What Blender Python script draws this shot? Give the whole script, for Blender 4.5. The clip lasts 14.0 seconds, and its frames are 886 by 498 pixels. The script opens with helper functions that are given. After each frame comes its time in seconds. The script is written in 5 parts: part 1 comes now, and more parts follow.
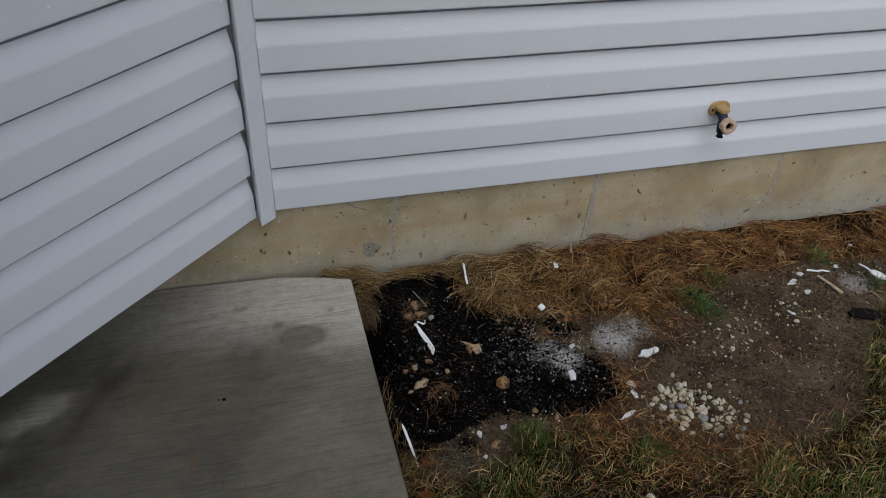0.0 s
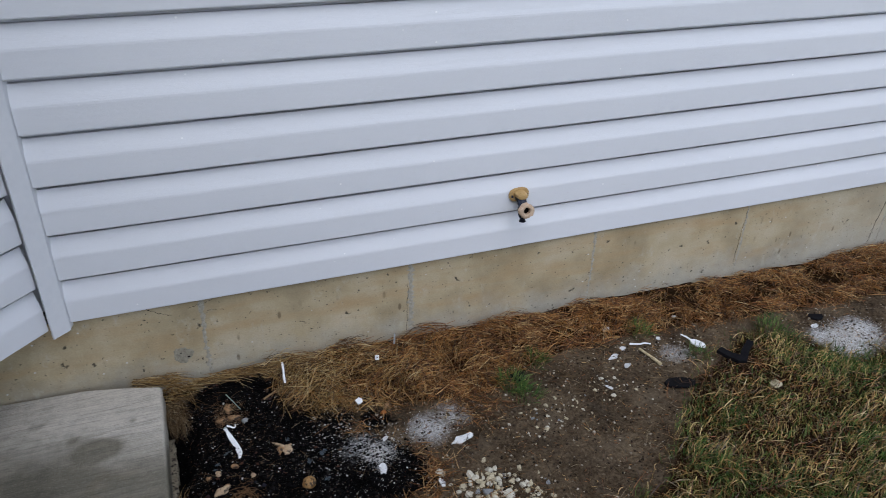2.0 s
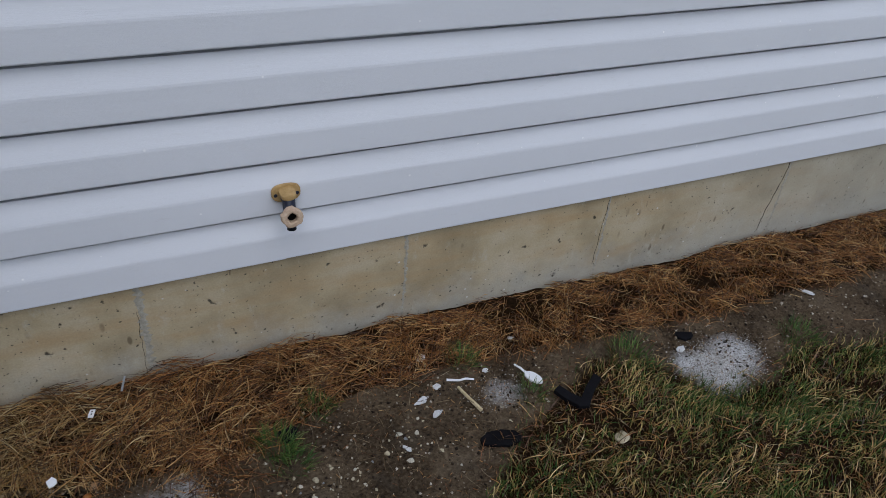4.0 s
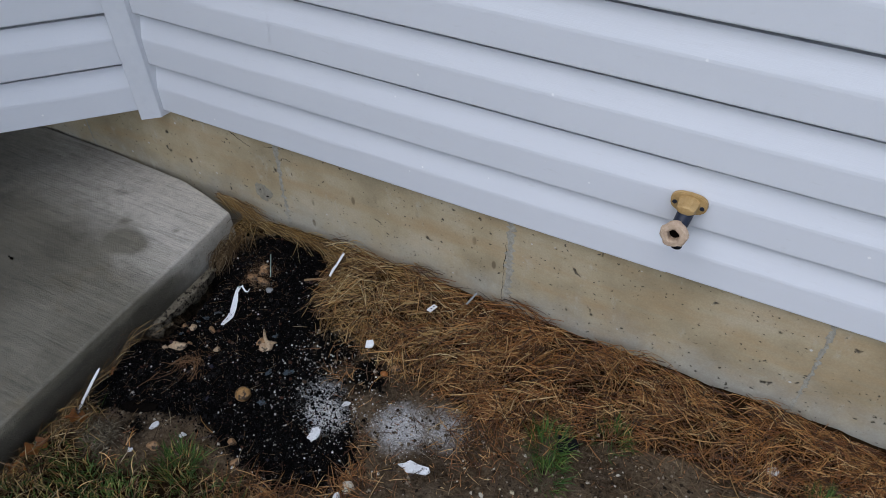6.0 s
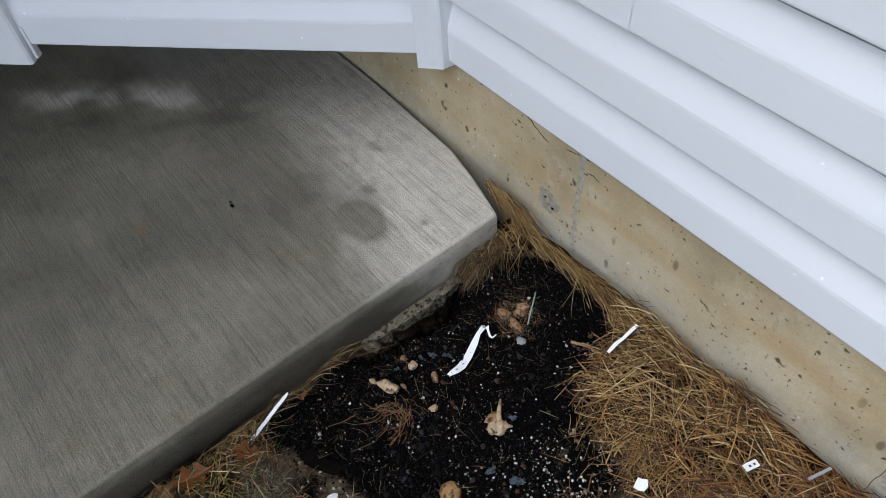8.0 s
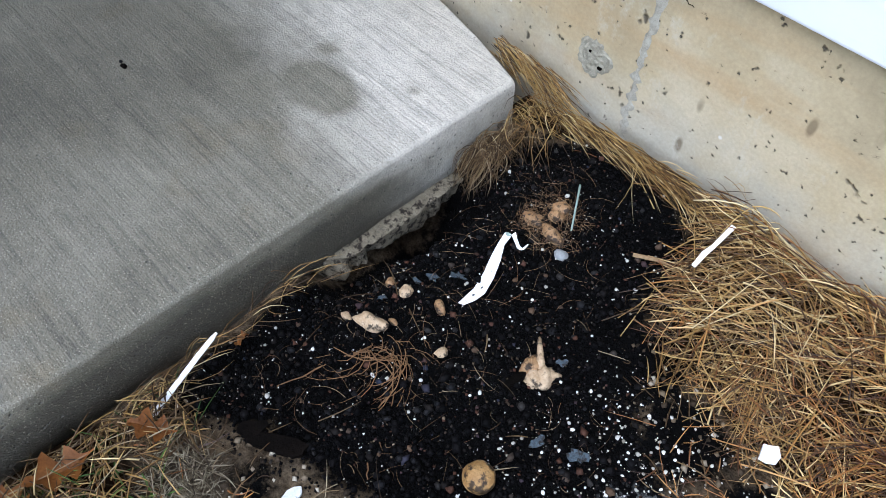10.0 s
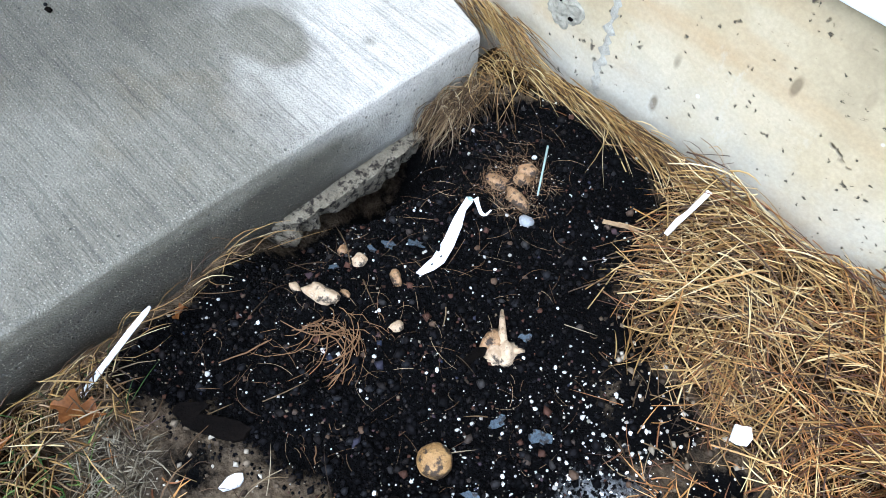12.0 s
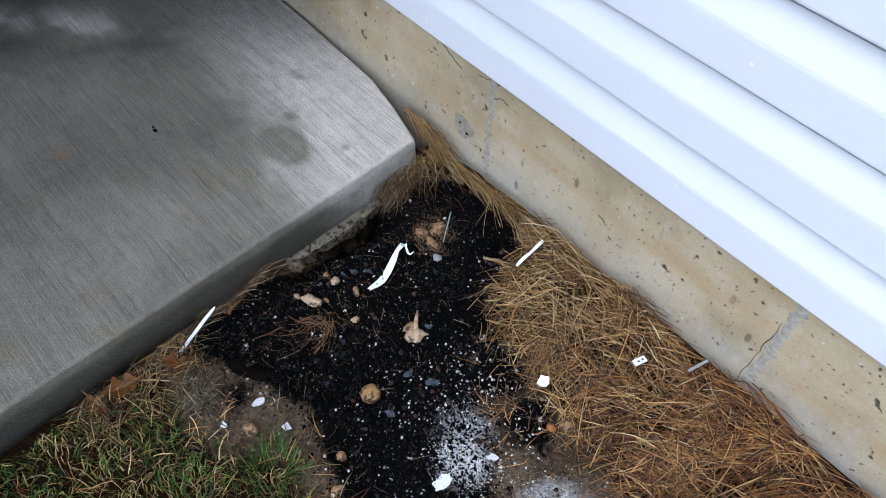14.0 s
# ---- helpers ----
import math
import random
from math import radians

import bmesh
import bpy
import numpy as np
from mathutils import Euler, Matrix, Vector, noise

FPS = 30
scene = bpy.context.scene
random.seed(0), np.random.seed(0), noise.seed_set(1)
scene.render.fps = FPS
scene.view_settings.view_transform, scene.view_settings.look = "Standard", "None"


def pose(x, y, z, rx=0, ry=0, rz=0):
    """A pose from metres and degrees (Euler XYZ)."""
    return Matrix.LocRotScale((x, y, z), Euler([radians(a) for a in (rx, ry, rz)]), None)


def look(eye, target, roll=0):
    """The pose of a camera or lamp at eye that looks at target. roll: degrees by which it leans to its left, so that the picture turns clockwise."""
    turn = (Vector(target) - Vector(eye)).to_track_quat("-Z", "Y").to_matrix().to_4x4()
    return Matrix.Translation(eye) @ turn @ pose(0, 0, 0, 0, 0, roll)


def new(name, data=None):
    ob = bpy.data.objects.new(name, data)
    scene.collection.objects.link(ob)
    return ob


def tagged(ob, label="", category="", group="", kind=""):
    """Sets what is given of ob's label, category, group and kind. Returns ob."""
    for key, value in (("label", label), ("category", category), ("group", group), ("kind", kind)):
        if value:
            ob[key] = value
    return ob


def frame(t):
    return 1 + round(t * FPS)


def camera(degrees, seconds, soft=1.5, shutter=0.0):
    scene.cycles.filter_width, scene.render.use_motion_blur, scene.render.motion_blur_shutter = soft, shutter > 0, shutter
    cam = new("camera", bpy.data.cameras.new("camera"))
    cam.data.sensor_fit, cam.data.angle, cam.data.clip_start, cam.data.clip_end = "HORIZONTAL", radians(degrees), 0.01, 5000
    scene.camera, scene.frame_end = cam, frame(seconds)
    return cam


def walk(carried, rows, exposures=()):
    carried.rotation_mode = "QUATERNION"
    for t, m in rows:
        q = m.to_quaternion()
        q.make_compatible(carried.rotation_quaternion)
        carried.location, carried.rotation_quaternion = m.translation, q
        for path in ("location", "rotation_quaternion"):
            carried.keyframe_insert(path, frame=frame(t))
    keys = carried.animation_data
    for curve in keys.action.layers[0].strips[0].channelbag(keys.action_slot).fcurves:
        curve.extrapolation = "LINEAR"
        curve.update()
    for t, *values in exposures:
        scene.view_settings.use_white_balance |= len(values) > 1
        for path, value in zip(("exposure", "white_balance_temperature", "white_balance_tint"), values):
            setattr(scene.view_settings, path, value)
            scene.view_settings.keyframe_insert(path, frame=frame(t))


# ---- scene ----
cam = camera(61.1, 14.0, soft=0.85, shutter=0.12)
PATH = [
    (0, (-0.032, -1.472, 1.293), (0.431, 0.031, 0.058), 3.3),
    (0.5, (-0.036, -1.487, 1.291), (0.468, -0.048, -0.003), 3.1),
    (1, (0.041, -1.519, 1.305), (0.512, -0.061, 0.02), 0.9),
    (1.5, (0.199, -1.596, 1.312), (0.698, 0.005, 0.222), 0.3),
    (2, (0.307, -1.607, 1.31), (0.923, 0.002, 0.294), 1.5),
    (2.5, (0.427, -1.449, 1.298), (1.228, 0.031, 0.217), 4.7),
    (2.7, (0.491, -1.366, 1.304), (1.288, 0.08, 0.175), 5.6),
    (4.8, (1.178, -1.082, 1.166), (1.803, 0.371, -0.058), 3.4),
    (5, (1.283, -0.996, 1.211), (1.491, 0.43, -0.176), -1.8),
    (5.2, (1.339, -1.016, 1.2), (1.126, 0.447, -0.147), -5.5),
    (5.3, (1.347, -1.008, 1.214), (0.947, 0.411, -0.137), -6.7),
    (5.5, (1.322, -1.039, 1.216), (0.711, 0.328, -0.11), -7.2),
    (6, (1.205, -0.957, 1.193), (0.534, 0.307, -0.204), -1.1),
    (6.5, (1.008, -0.862, 1.186), (0.455, 0.393, -0.269), 5.2),
    (7, (0.91, -0.806, 1.164), (0.138, 0.28, -0.328), 4.2),
    (7.5, (0.869, -0.657, 1.098), (-0.207, 0.051, -0.432), -6.4),
    (8, (0.80, -0.597, 1.018), (-0.230, 0.115, -0.540), -5.8),
    (8.5, (0.73, -0.613, 0.889), (-0.224, 0.237, -0.65), -1.7),
    (8.7, (0.713, -0.622, 0.841), (-0.21, 0.205, -0.729), -1.5),
    (10.8, (0.576, -0.57, 0.623), (-0.245, 0.294, -0.983), 3.7),
    (11, (0.576, -0.565, 0.627), (-0.238, 0.293, -0.986), 3.8),
    (11.5, (0.587, -0.563, 0.621), (-0.18, 0.271, -1.027), 4.3),
    (12, (0.587, -0.554, 0.615), (-0.136, 0.285, -1.05), 5.8),
    (12.5, (0.591, -0.558, 0.629), (-0.125, 0.316, -1.021), 7.3),
    (13, (0.627, -0.568, 0.689), (-0.061, 0.281, -0.985), 7.8),
    (13.5, (0.734, -0.579, 0.866), (0.036, 0.2, -0.839), 4.9),
    (14, (0.876, -0.637, 1.044), (0.044, 0.147, -0.597), 0.9),
]
EXPOSURES = [(0, 0.15, 6650, 10), (0.5, 0.75, 6300, 10), (1.0, 1.02, 6220, 10), (1.5, 0.7, 6200, 12), (2.0, 0.5, 6200, 12), (2.7, 0.15, 6250, 12), (5.0, 0.1, 6150, 12), (6.0, 0.45, 6150, 12), (6.5, 0.45, 6150, 12), (7.5, 0.6, 6450, 10),
             (8.0, 1.0, 6400, 10), (8.7, 1.15, 6350, 10), (10.8, 2.24, 5620, 10), (12.5, 2.42, 5580, 7), (13.0, 2.22, 5560, 9), (13.5, 1.86, 5560, 9), (14.0, 1.36, 5800, 12)]
walk(cam, [(t, look(eye, target, roll)) for t, eye, target, roll in PATH], EXPOSURES)

# ---- world and light: a bright overcast sky over an open yard ----
sky_world = bpy.data.worlds.new("overcast_sky")
scene.world = sky_world
sky_world.use_nodes = True
wn = sky_world.node_tree
sky = wn.nodes.new("ShaderNodeTexSky")
sky.sky_type = "NISHITA"
sky.sun_disc = False
sky.sun_elevation, sky.sun_rotation = radians(58), radians(190)
sky.dust_density, sky.air_density = 1.0, 1.0
hue = wn.nodes.new("ShaderNodeHueSaturation")
hue.inputs["Saturation"].default_value = 0.55
wn.links.new(sky.outputs[0], hue.inputs["Color"])
wn.links.new(hue.outputs[0], wn.nodes["Background"].inputs[0])
wn.nodes["Background"].inputs[1].default_value = 0.135
sun_data = bpy.data.lights.new("veiled_sun", "SUN")
sun_data.energy, sun_data.angle, sun_data.color = 1.0, radians(50), (0.93, 0.965, 1.0)
sun = new("veiled_sun", sun_data)
sun.matrix_world = look((0, 0, 0), (0.10, 0.58, -1.0))
sun.location = (0, -3, 5)


# ---- materials ----
def nodes_of(name):
    m = bpy.data.materials.new(name)
    m.use_nodes = True
    t = m.node_tree
    return m, t, t.nodes["Principled BSDF"]


def node(t, kind, **values):
    n = t.nodes.new("ShaderNode" + kind)
    for key, value in values.items():
        n.inputs[key.replace("_", " ")].default_value = value
    return n


def coords(t, scale=(1, 1, 1), turn=(0, 0, 0)):
    c = t.nodes.new("ShaderNodeTexCoord")
    m = t.nodes.new("ShaderNodeMapping")
    m.inputs["Scale"].default_value = scale
    m.inputs["Rotation"].default_value = turn
    t.links.new(c.outputs["Object"], m.inputs["Vector"])
    return m.outputs["Vector"]


def grain(t, vector, scale, detail=4.0, rough=0.6):
    n = node(t, "TexNoise", Scale=scale, Detail=detail, Roughness=rough)
    t.links.new(vector, n.inputs["Vector"])
    return n.outputs["Fac"]


def ramp(t, fac, stops):
    r = t.nodes.new("ShaderNodeValToRGB")
    e = r.color_ramp.elements
    while len(e) < len(stops):
        e.new(0.5)
    for el, (p, c) in zip(e, stops):
        el.position = p
        el.color = (*c, 1) if not isinstance(c, float) else (c, c, c, 1)
    t.links.new(fac, r.inputs["Fac"])
    return r.outputs["Color"]


def mix(t, fac, a, b, how="MIX"):
    m = t.nodes.new("ShaderNodeMix")
    m.data_type, m.blend_type = "RGBA", how
    for socket, value in ((m.inputs[0], fac), (m.inputs[6], a), (m.inputs[7], b)):
        if isinstance(value, (int, float)):
            socket.default_value = value
        elif isinstance(value, tuple):
            socket.default_value = (*value, 1)
        else:
            t.links.new(value, socket)
    return m.outputs[2]


def maths(t, how, a, b=0.0):
    m = t.nodes.new("ShaderNodeMath")
    m.operation = how
    for socket, value in zip(m.inputs, (a, b)):
        if isinstance(value, (int, float)):
            socket.default_value = value
        else:
            t.links.new(value, socket)
    return m.outputs[0]


def bump(t, height, strength, distance, shader):
    b = node(t, "Bump", Strength=strength, Distance=distance)
    t.links.new(height, b.inputs["Height"])
    t.links.new(b.outputs["Normal"], shader.inputs["Normal"])
    return b


def plain(name, dark, light, rough=0.6, scale=60.0, relief=0.0, metal=0.0, clear=0.0, soiled=0.0, gloss=0.25):
    """A surface whose colour wanders between two tones at two scales, with fine relief."""
    m, t, p = nodes_of(name)
    v = coords(t)
    both = mix(t, 0.4, grain(t, v, scale), grain(t, v, scale * 7))
    base = ramp(t, both, ((0.32, dark), (0.68, light)))
    if soiled:
        base = mix(t, ramp(t, grain(t, v, scale * 1.6, 5.0, 0.7), ((0.62 - soiled * 0.3, 0.0), (0.72 - soiled * 0.3, 0.92))), base, (0.014, 0.010, 0.008))
    t.links.new(base, p.inputs["Base Color"])
    t.links.new(ramp(t, both, ((0.3, min(1.0, rough + 0.1)), (0.7, max(0.05, rough - 0.1)))), p.inputs["Roughness"])
    p.inputs["Metallic"].default_value = metal
    p.inputs["Coat Weight"].default_value = clear
    p.inputs["Specular IOR Level"].default_value = gloss
    if relief:
        bump(t, both, 0.6, relief, p)
    return m


def by_island(name, stops, rough=0.6, gloss=0.3, patchy=0.0):
    """Blades and crumbs: each takes a tone of its own."""
    m, t, p = nodes_of(name)
    g = t.nodes.new("ShaderNodeNewGeometry")
    base = ramp(t, g.outputs["Random Per Island"], stops)
    v = coords(t)
    base = mix(t, 0.45, base, ramp(t, grain(t, v, 55.0, 3.0), ((0.3, (0.45, 0.42, 0.40)), (0.7, (1.0, 1.0, 1.0)))), "MULTIPLY")
    if patchy:
        base = mix(t, patchy, base, ramp(t, grain(t, v, 14.0, 4.0), ((0.34, (0.30, 0.24, 0.20)), (0.62, (1.0, 1.0, 1.0)))), "MULTIPLY")
    t.links.new(base, p.inputs["Base Color"])
    p.inputs["Roughness"].default_value = rough
    p.inputs["Specular IOR Level"].default_value = gloss
    return m


def vinyl():
    m, t, p = nodes_of("white_vinyl")
    v = coords(t)
    soft = grain(t, v, 1.6, 3.0)
    dirt = grain(t, coords(t, (3, 3, 14)), 9.0, 6.0, 0.7)
    base = mix(t, soft, (0.66, 0.675, 0.715), (0.74, 0.75, 0.785))
    base = mix(t, ramp(t, dirt, ((0.60, 0.0), (0.80, 0.35))), base, (0.52, 0.51, 0.49))
    speck = node(t, "TexVoronoi", Scale=38.0)
    t.links.new(v, speck.inputs["Vector"])
    vpick = t.nodes.new("ShaderNodeSeparateColor")
    t.links.new(speck.outputs["Color"], vpick.inputs[0])
    base = mix(t, maths(t, "MULTIPLY", ramp(t, speck.outputs["Distance"], ((0.06, 0.8), (0.11, 0.0))), maths(t, "GREATER_THAN", vpick.outputs[0], 0.90)), base, (0.92, 0.92, 0.92))
    t.links.new(base, p.inputs["Base Color"])
    p.inputs["Roughness"].default_value = 0.42
    p.inputs["Specular IOR Level"].default_value = 0.4
    wave = mix(t, 0.25, grain(t, coords(t, (1.2, 1.2, 9)), 4.0, 2.0), grain(t, coords(t, (8, 8, 130)), 6.0, 3.0))
    bump(t, wave, 0.25, 0.004, p)
    return m


def poured_concrete():
    """Tan foundation concrete: cloudy, with air holes, rust-tinted bands and grey splash near the soil."""
    m, t, p = nodes_of("foundation_concrete")
    v = coords(t)
    cloud = grain(t, v, 5.0, 5.0, 0.6)
    fine = grain(t, v, 240.0, 3.0)
    base = ramp(t, cloud, ((0.30, (0.31, 0.250, 0.152)), (0.5, (0.46, 0.376, 0.236)), (0.72, (0.56, 0.485, 0.350))))
    rust = grain(t, coords(t, (1.0, 1.0, 5.0)), 3.2, 4.0)
    base = mix(t, ramp(t, rust, ((0.47, 0.0), (0.68, 0.52))), base, (0.44, 0.285, 0.13))
    xyz = t.nodes.new("ShaderNodeSeparateXYZ")
    t.links.new(v, xyz.inputs[0])
    low = maths(t, "ADD", xyz.outputs["Z"], maths(t, "MULTIPLY", maths(t, "SUBTRACT", grain(t, v, 16.0), 0.5), 0.16))
    base = mix(t, ramp(t, low, ((0.02, 0.75), (0.12, 0.0))), base, mix(t, grain(t, v, 40.0), (0.30, 0.29, 0.25), (0.47, 0.455, 0.40)))
    far = maths(t, "ADD", xyz.outputs["X"], maths(t, "MULTIPLY", grain(t, v, 2.5), 0.6))
    base = mix(t, ramp(t, maths(t, "MULTIPLY", far, 0.25), ((0.56, 0.0), (0.78, 0.65))), base, mix(t, cloud, (0.29, 0.28, 0.235), (0.47, 0.45, 0.385)))
    base = mix(t, 0.35, base, ramp(t, fine, ((0.3, 0.55), (0.7, 1.0))), "MULTIPLY")
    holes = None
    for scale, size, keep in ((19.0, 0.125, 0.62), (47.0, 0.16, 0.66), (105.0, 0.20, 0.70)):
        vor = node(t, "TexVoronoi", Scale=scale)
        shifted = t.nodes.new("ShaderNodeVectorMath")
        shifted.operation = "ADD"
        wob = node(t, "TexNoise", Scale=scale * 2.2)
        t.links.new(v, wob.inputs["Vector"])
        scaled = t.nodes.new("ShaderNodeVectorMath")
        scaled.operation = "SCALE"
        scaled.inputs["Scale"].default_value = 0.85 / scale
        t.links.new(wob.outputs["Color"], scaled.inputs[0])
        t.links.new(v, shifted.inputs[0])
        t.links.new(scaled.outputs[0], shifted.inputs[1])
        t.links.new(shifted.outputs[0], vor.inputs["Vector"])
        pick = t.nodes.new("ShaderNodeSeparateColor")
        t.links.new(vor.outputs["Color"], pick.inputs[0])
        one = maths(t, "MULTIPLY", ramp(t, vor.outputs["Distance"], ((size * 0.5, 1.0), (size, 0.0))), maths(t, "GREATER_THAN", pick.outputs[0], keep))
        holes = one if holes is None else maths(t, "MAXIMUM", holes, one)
    # air holes tinted dark: their inner shade is painted, along with dirt
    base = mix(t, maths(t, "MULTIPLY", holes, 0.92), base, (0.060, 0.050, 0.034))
    drip = node(t, "TexVoronoi", Scale=34.0)
    t.links.new(coords(t, (1.0, 1.0, 0.42)), drip.inputs["Vector"])
    dpick = t.nodes.new("ShaderNodeSeparateColor")
    t.links.new(drip.outputs["Color"], dpick.inputs[0])
    zone = ramp(t, grain(t, v, 4.0, 3.0), ((0.50, 0.0), (0.62, 1.0)))
    marks = maths(t, "MULTIPLY", maths(t, "MULTIPLY", ramp(t, drip.outputs["Distance"], ((0.12, 1.0), (0.20, 0.0))), maths(t, "GREATER_THAN", dpick.outputs[2], 0.45)), zone)
    base = mix(t, maths(t, "MULTIPLY", marks, 0.75), base, (0.105, 0.075, 0.040))
    blot = ramp(t, grain(t, coords(t, (1.0, 1.0, 1.8), (0.2, 0.5, 0.1)), 38.0, 6.0, 0.8), ((0.635, 0.0), (0.70, 0.75)))
    base = mix(t, blot, base, (0.130, 0.100, 0.060))
    smear = ramp(t, grain(t, coords(t, (0.6, 0.6, 2.2)), 14.0, 6.0, 0.75), ((0.60, 0.0), (0.80, 0.35)))
    base = mix(t, smear, base, (0.27, 0.20, 0.115))
    chalk = ramp(t, grain(t, coords(t, (1.0, 1.0, 0.6), (0.4, 0.1, 0.9)), 20.0, 6.0, 0.75), ((0.58, 0.0), (0.72, 0.6)))
    base = mix(t, chalk, base, (0.50, 0.47, 0.39))
    spat = node(t, "TexVoronoi", Scale=31.0)
    t.links.new(coords(t, (1, 1, 1), (0.3, 0.2, 0.7)), spat.inputs["Vector"])
    spick = t.nodes.new("ShaderNodeSeparateColor")
    t.links.new(spat.outputs["Color"], spick.inputs[0])
    base = mix(t, maths(t, "MULTIPLY", ramp(t, spat.outputs["Distance"], ((0.06, 0.9), (0.10, 0.0))), maths(t, "GREATER_THAN", spick.outputs[1], 0.7)), base, (0.62, 0.61, 0.57))
    t.links.new(base, p.inputs["Base Color"])
    p.inputs["Roughness"].default_value = 0.82
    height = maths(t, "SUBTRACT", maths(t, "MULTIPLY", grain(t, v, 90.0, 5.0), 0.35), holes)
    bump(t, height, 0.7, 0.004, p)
    return m


def slab_concrete():
    """Broom-finished patio concrete: damp and dark, with a dry pale patch, round wet marks and lime bloom."""
    m, t, p = nodes_of("patio_concrete")
    v = coords(t)
    b = t.nodes.new("ShaderNodeAttribute")
    b.attribute_name = "broom"
    broom = mix(t, b.outputs["Fac"], (0.5, 0.5, 0.5), grain(t, coords(t, (9, 150, 9)), 1.0, 2.0, 0.6))
    broad = mix(t, b.outputs["Fac"], (0.5, 0.5, 0.5), grain(t, coords(t, (2.5, 90, 2)), 1.0, 3.0, 0.6))
    fine = grain(t, v, 420.0, 3.0)
    cloud = grain(t, v, 3.6, 6.0, 0.65)
    damp = ramp(t, cloud, ((0.26, (0.098, 0.088, 0.064)), (0.50, (0.188, 0.170, 0.126)), (0.74, (0.280, 0.256, 0.198))))
    ochre = grain(t, v, 9.0, 3.0)
    damp = mix(t, ramp(t, ochre, ((0.60, 0.0), (0.74, 0.45))), damp, (0.165, 0.125, 0.066))
    dry_tone = mix(t, cloud, (0.53, 0.485, 0.410), (0.68, 0.63, 0.545))
    a = t.nodes.new("ShaderNodeAttribute")
    a.attribute_name = "dry"
    edge = maths(t, "ADD", a.outputs["Fac"], maths(t, "MULTIPLY", maths(t, "SUBTRACT", grain(t, v, 30.0, 6.0), 0.5), 0.45))
    dry = ramp(t, edge, ((0.10, 0.0), (0.95, 1.0)))
    base = mix(t, dry, damp, dry_tone)
    base = mix(t, 0.42, base, ramp(t, mix(t, 0.55, broom, fine), ((0.37, 0.25), (0.56, 1.0))), "MULTIPLY")
    strokes = mix(t, b.outputs["Fac"], (0.6, 0.6, 0.6), grain(t, coords(t, (9, 270, 9)), 1.0, 3.0, 0.7))
    base = mix(t, 0.34, base, ramp(t, strokes, ((0.385, 0.25), (0.445, 1.0))), "MULTIPLY")
    # damp and painted shade share this near-black brown tint
    wet_shade = t.nodes.new("ShaderNodeAttribute")
    wet_shade.attribute_name = "wet_shade"
    wet_shade_mix = maths(t, "ADD", wet_shade.outputs["Fac"], maths(t, "MULTIPLY", maths(t, "SUBTRACT", grain(t, v, 26.0, 6.0, 0.7), 0.5), 0.8))
    base = mix(t, ramp(t, wet_shade_mix, ((0.25, 0.0), (0.75, 0.85))), base, mix(t, grain(t, v, 34.0, 5.0), (0.028, 0.024, 0.017), (0.078, 0.068, 0.050)))
    rusty = node(t, "TexVoronoi", Scale=5.2)
    t.links.new(v, rusty.inputs["Vector"])
    rpick = t.nodes.new("ShaderNodeSeparateColor")
    t.links.new(rusty.outputs["Color"], rpick.inputs[0])
    spot = maths(t, "ADD", rusty.outputs["Distance"], maths(t, "MULTIPLY", maths(t, "SUBTRACT", grain(t, v, 60.0, 4.0), 0.5), 0.09))
    base = mix(t, maths(t, "MULTIPLY", ramp(t, spot, ((0.03, 0.6), (0.085, 0.0))), maths(t, "GREATER_THAN", rpick.outputs[0], 0.72)), base, (0.20, 0.090, 0.030))
    mottle = grain(t, v, 46.0, 6.0, 0.8)
    base = mix(t, 0.6, base, ramp(t, mottle, ((0.36, 0.66), (0.58, 1.0))), "MULTIPLY")
    sand = node(t, "TexVoronoi", Scale=330.0)
    t.links.new(v, sand.inputs["Vector"])
    base = mix(t, ramp(t, sand.outputs["Distance"], ((0.12, 0.62), (0.28, 0.0))), base, (0.47, 0.43, 0.34))
    pits = node(t, "TexVoronoi", Scale=120.0)
    t.links.new(v, pits.inputs["Vector"])
    ppick = t.nodes.new("ShaderNodeSeparateColor")
    t.links.new(pits.outputs["Color"], ppick.inputs[0])
    pit = maths(t, "MULTIPLY", ramp(t, pits.outputs["Distance"], ((0.10, 1.0), (0.24, 0.0))), maths(t, "GREATER_THAN", ppick.outputs[0], maths(t, "ADD", maths(t, "MULTIPLY", b.outputs["Fac"], 0.26), 0.72)))
    base = mix(t, maths(t, "MULTIPLY", pit, 0.6), base, (0.045, 0.042, 0.036))
    t.links.new(base, p.inputs["Base Color"])
    t.links.new(ramp(t, dry, ((0.0, 0.46), (1.0, 0.86))), p.inputs["Roughness"])
    p.inputs["Specular IOR Level"].default_value = 0.5
    height = mix(t, 0.42, mix(t, 0.4, mix(t, 0.3, broom, broad), strokes), fine)
    bump(t, maths(t, "SUBTRACT", height, maths(t, "MULTIPLY", pit, 0.4)), 0.9, 0.006, p)
    return m


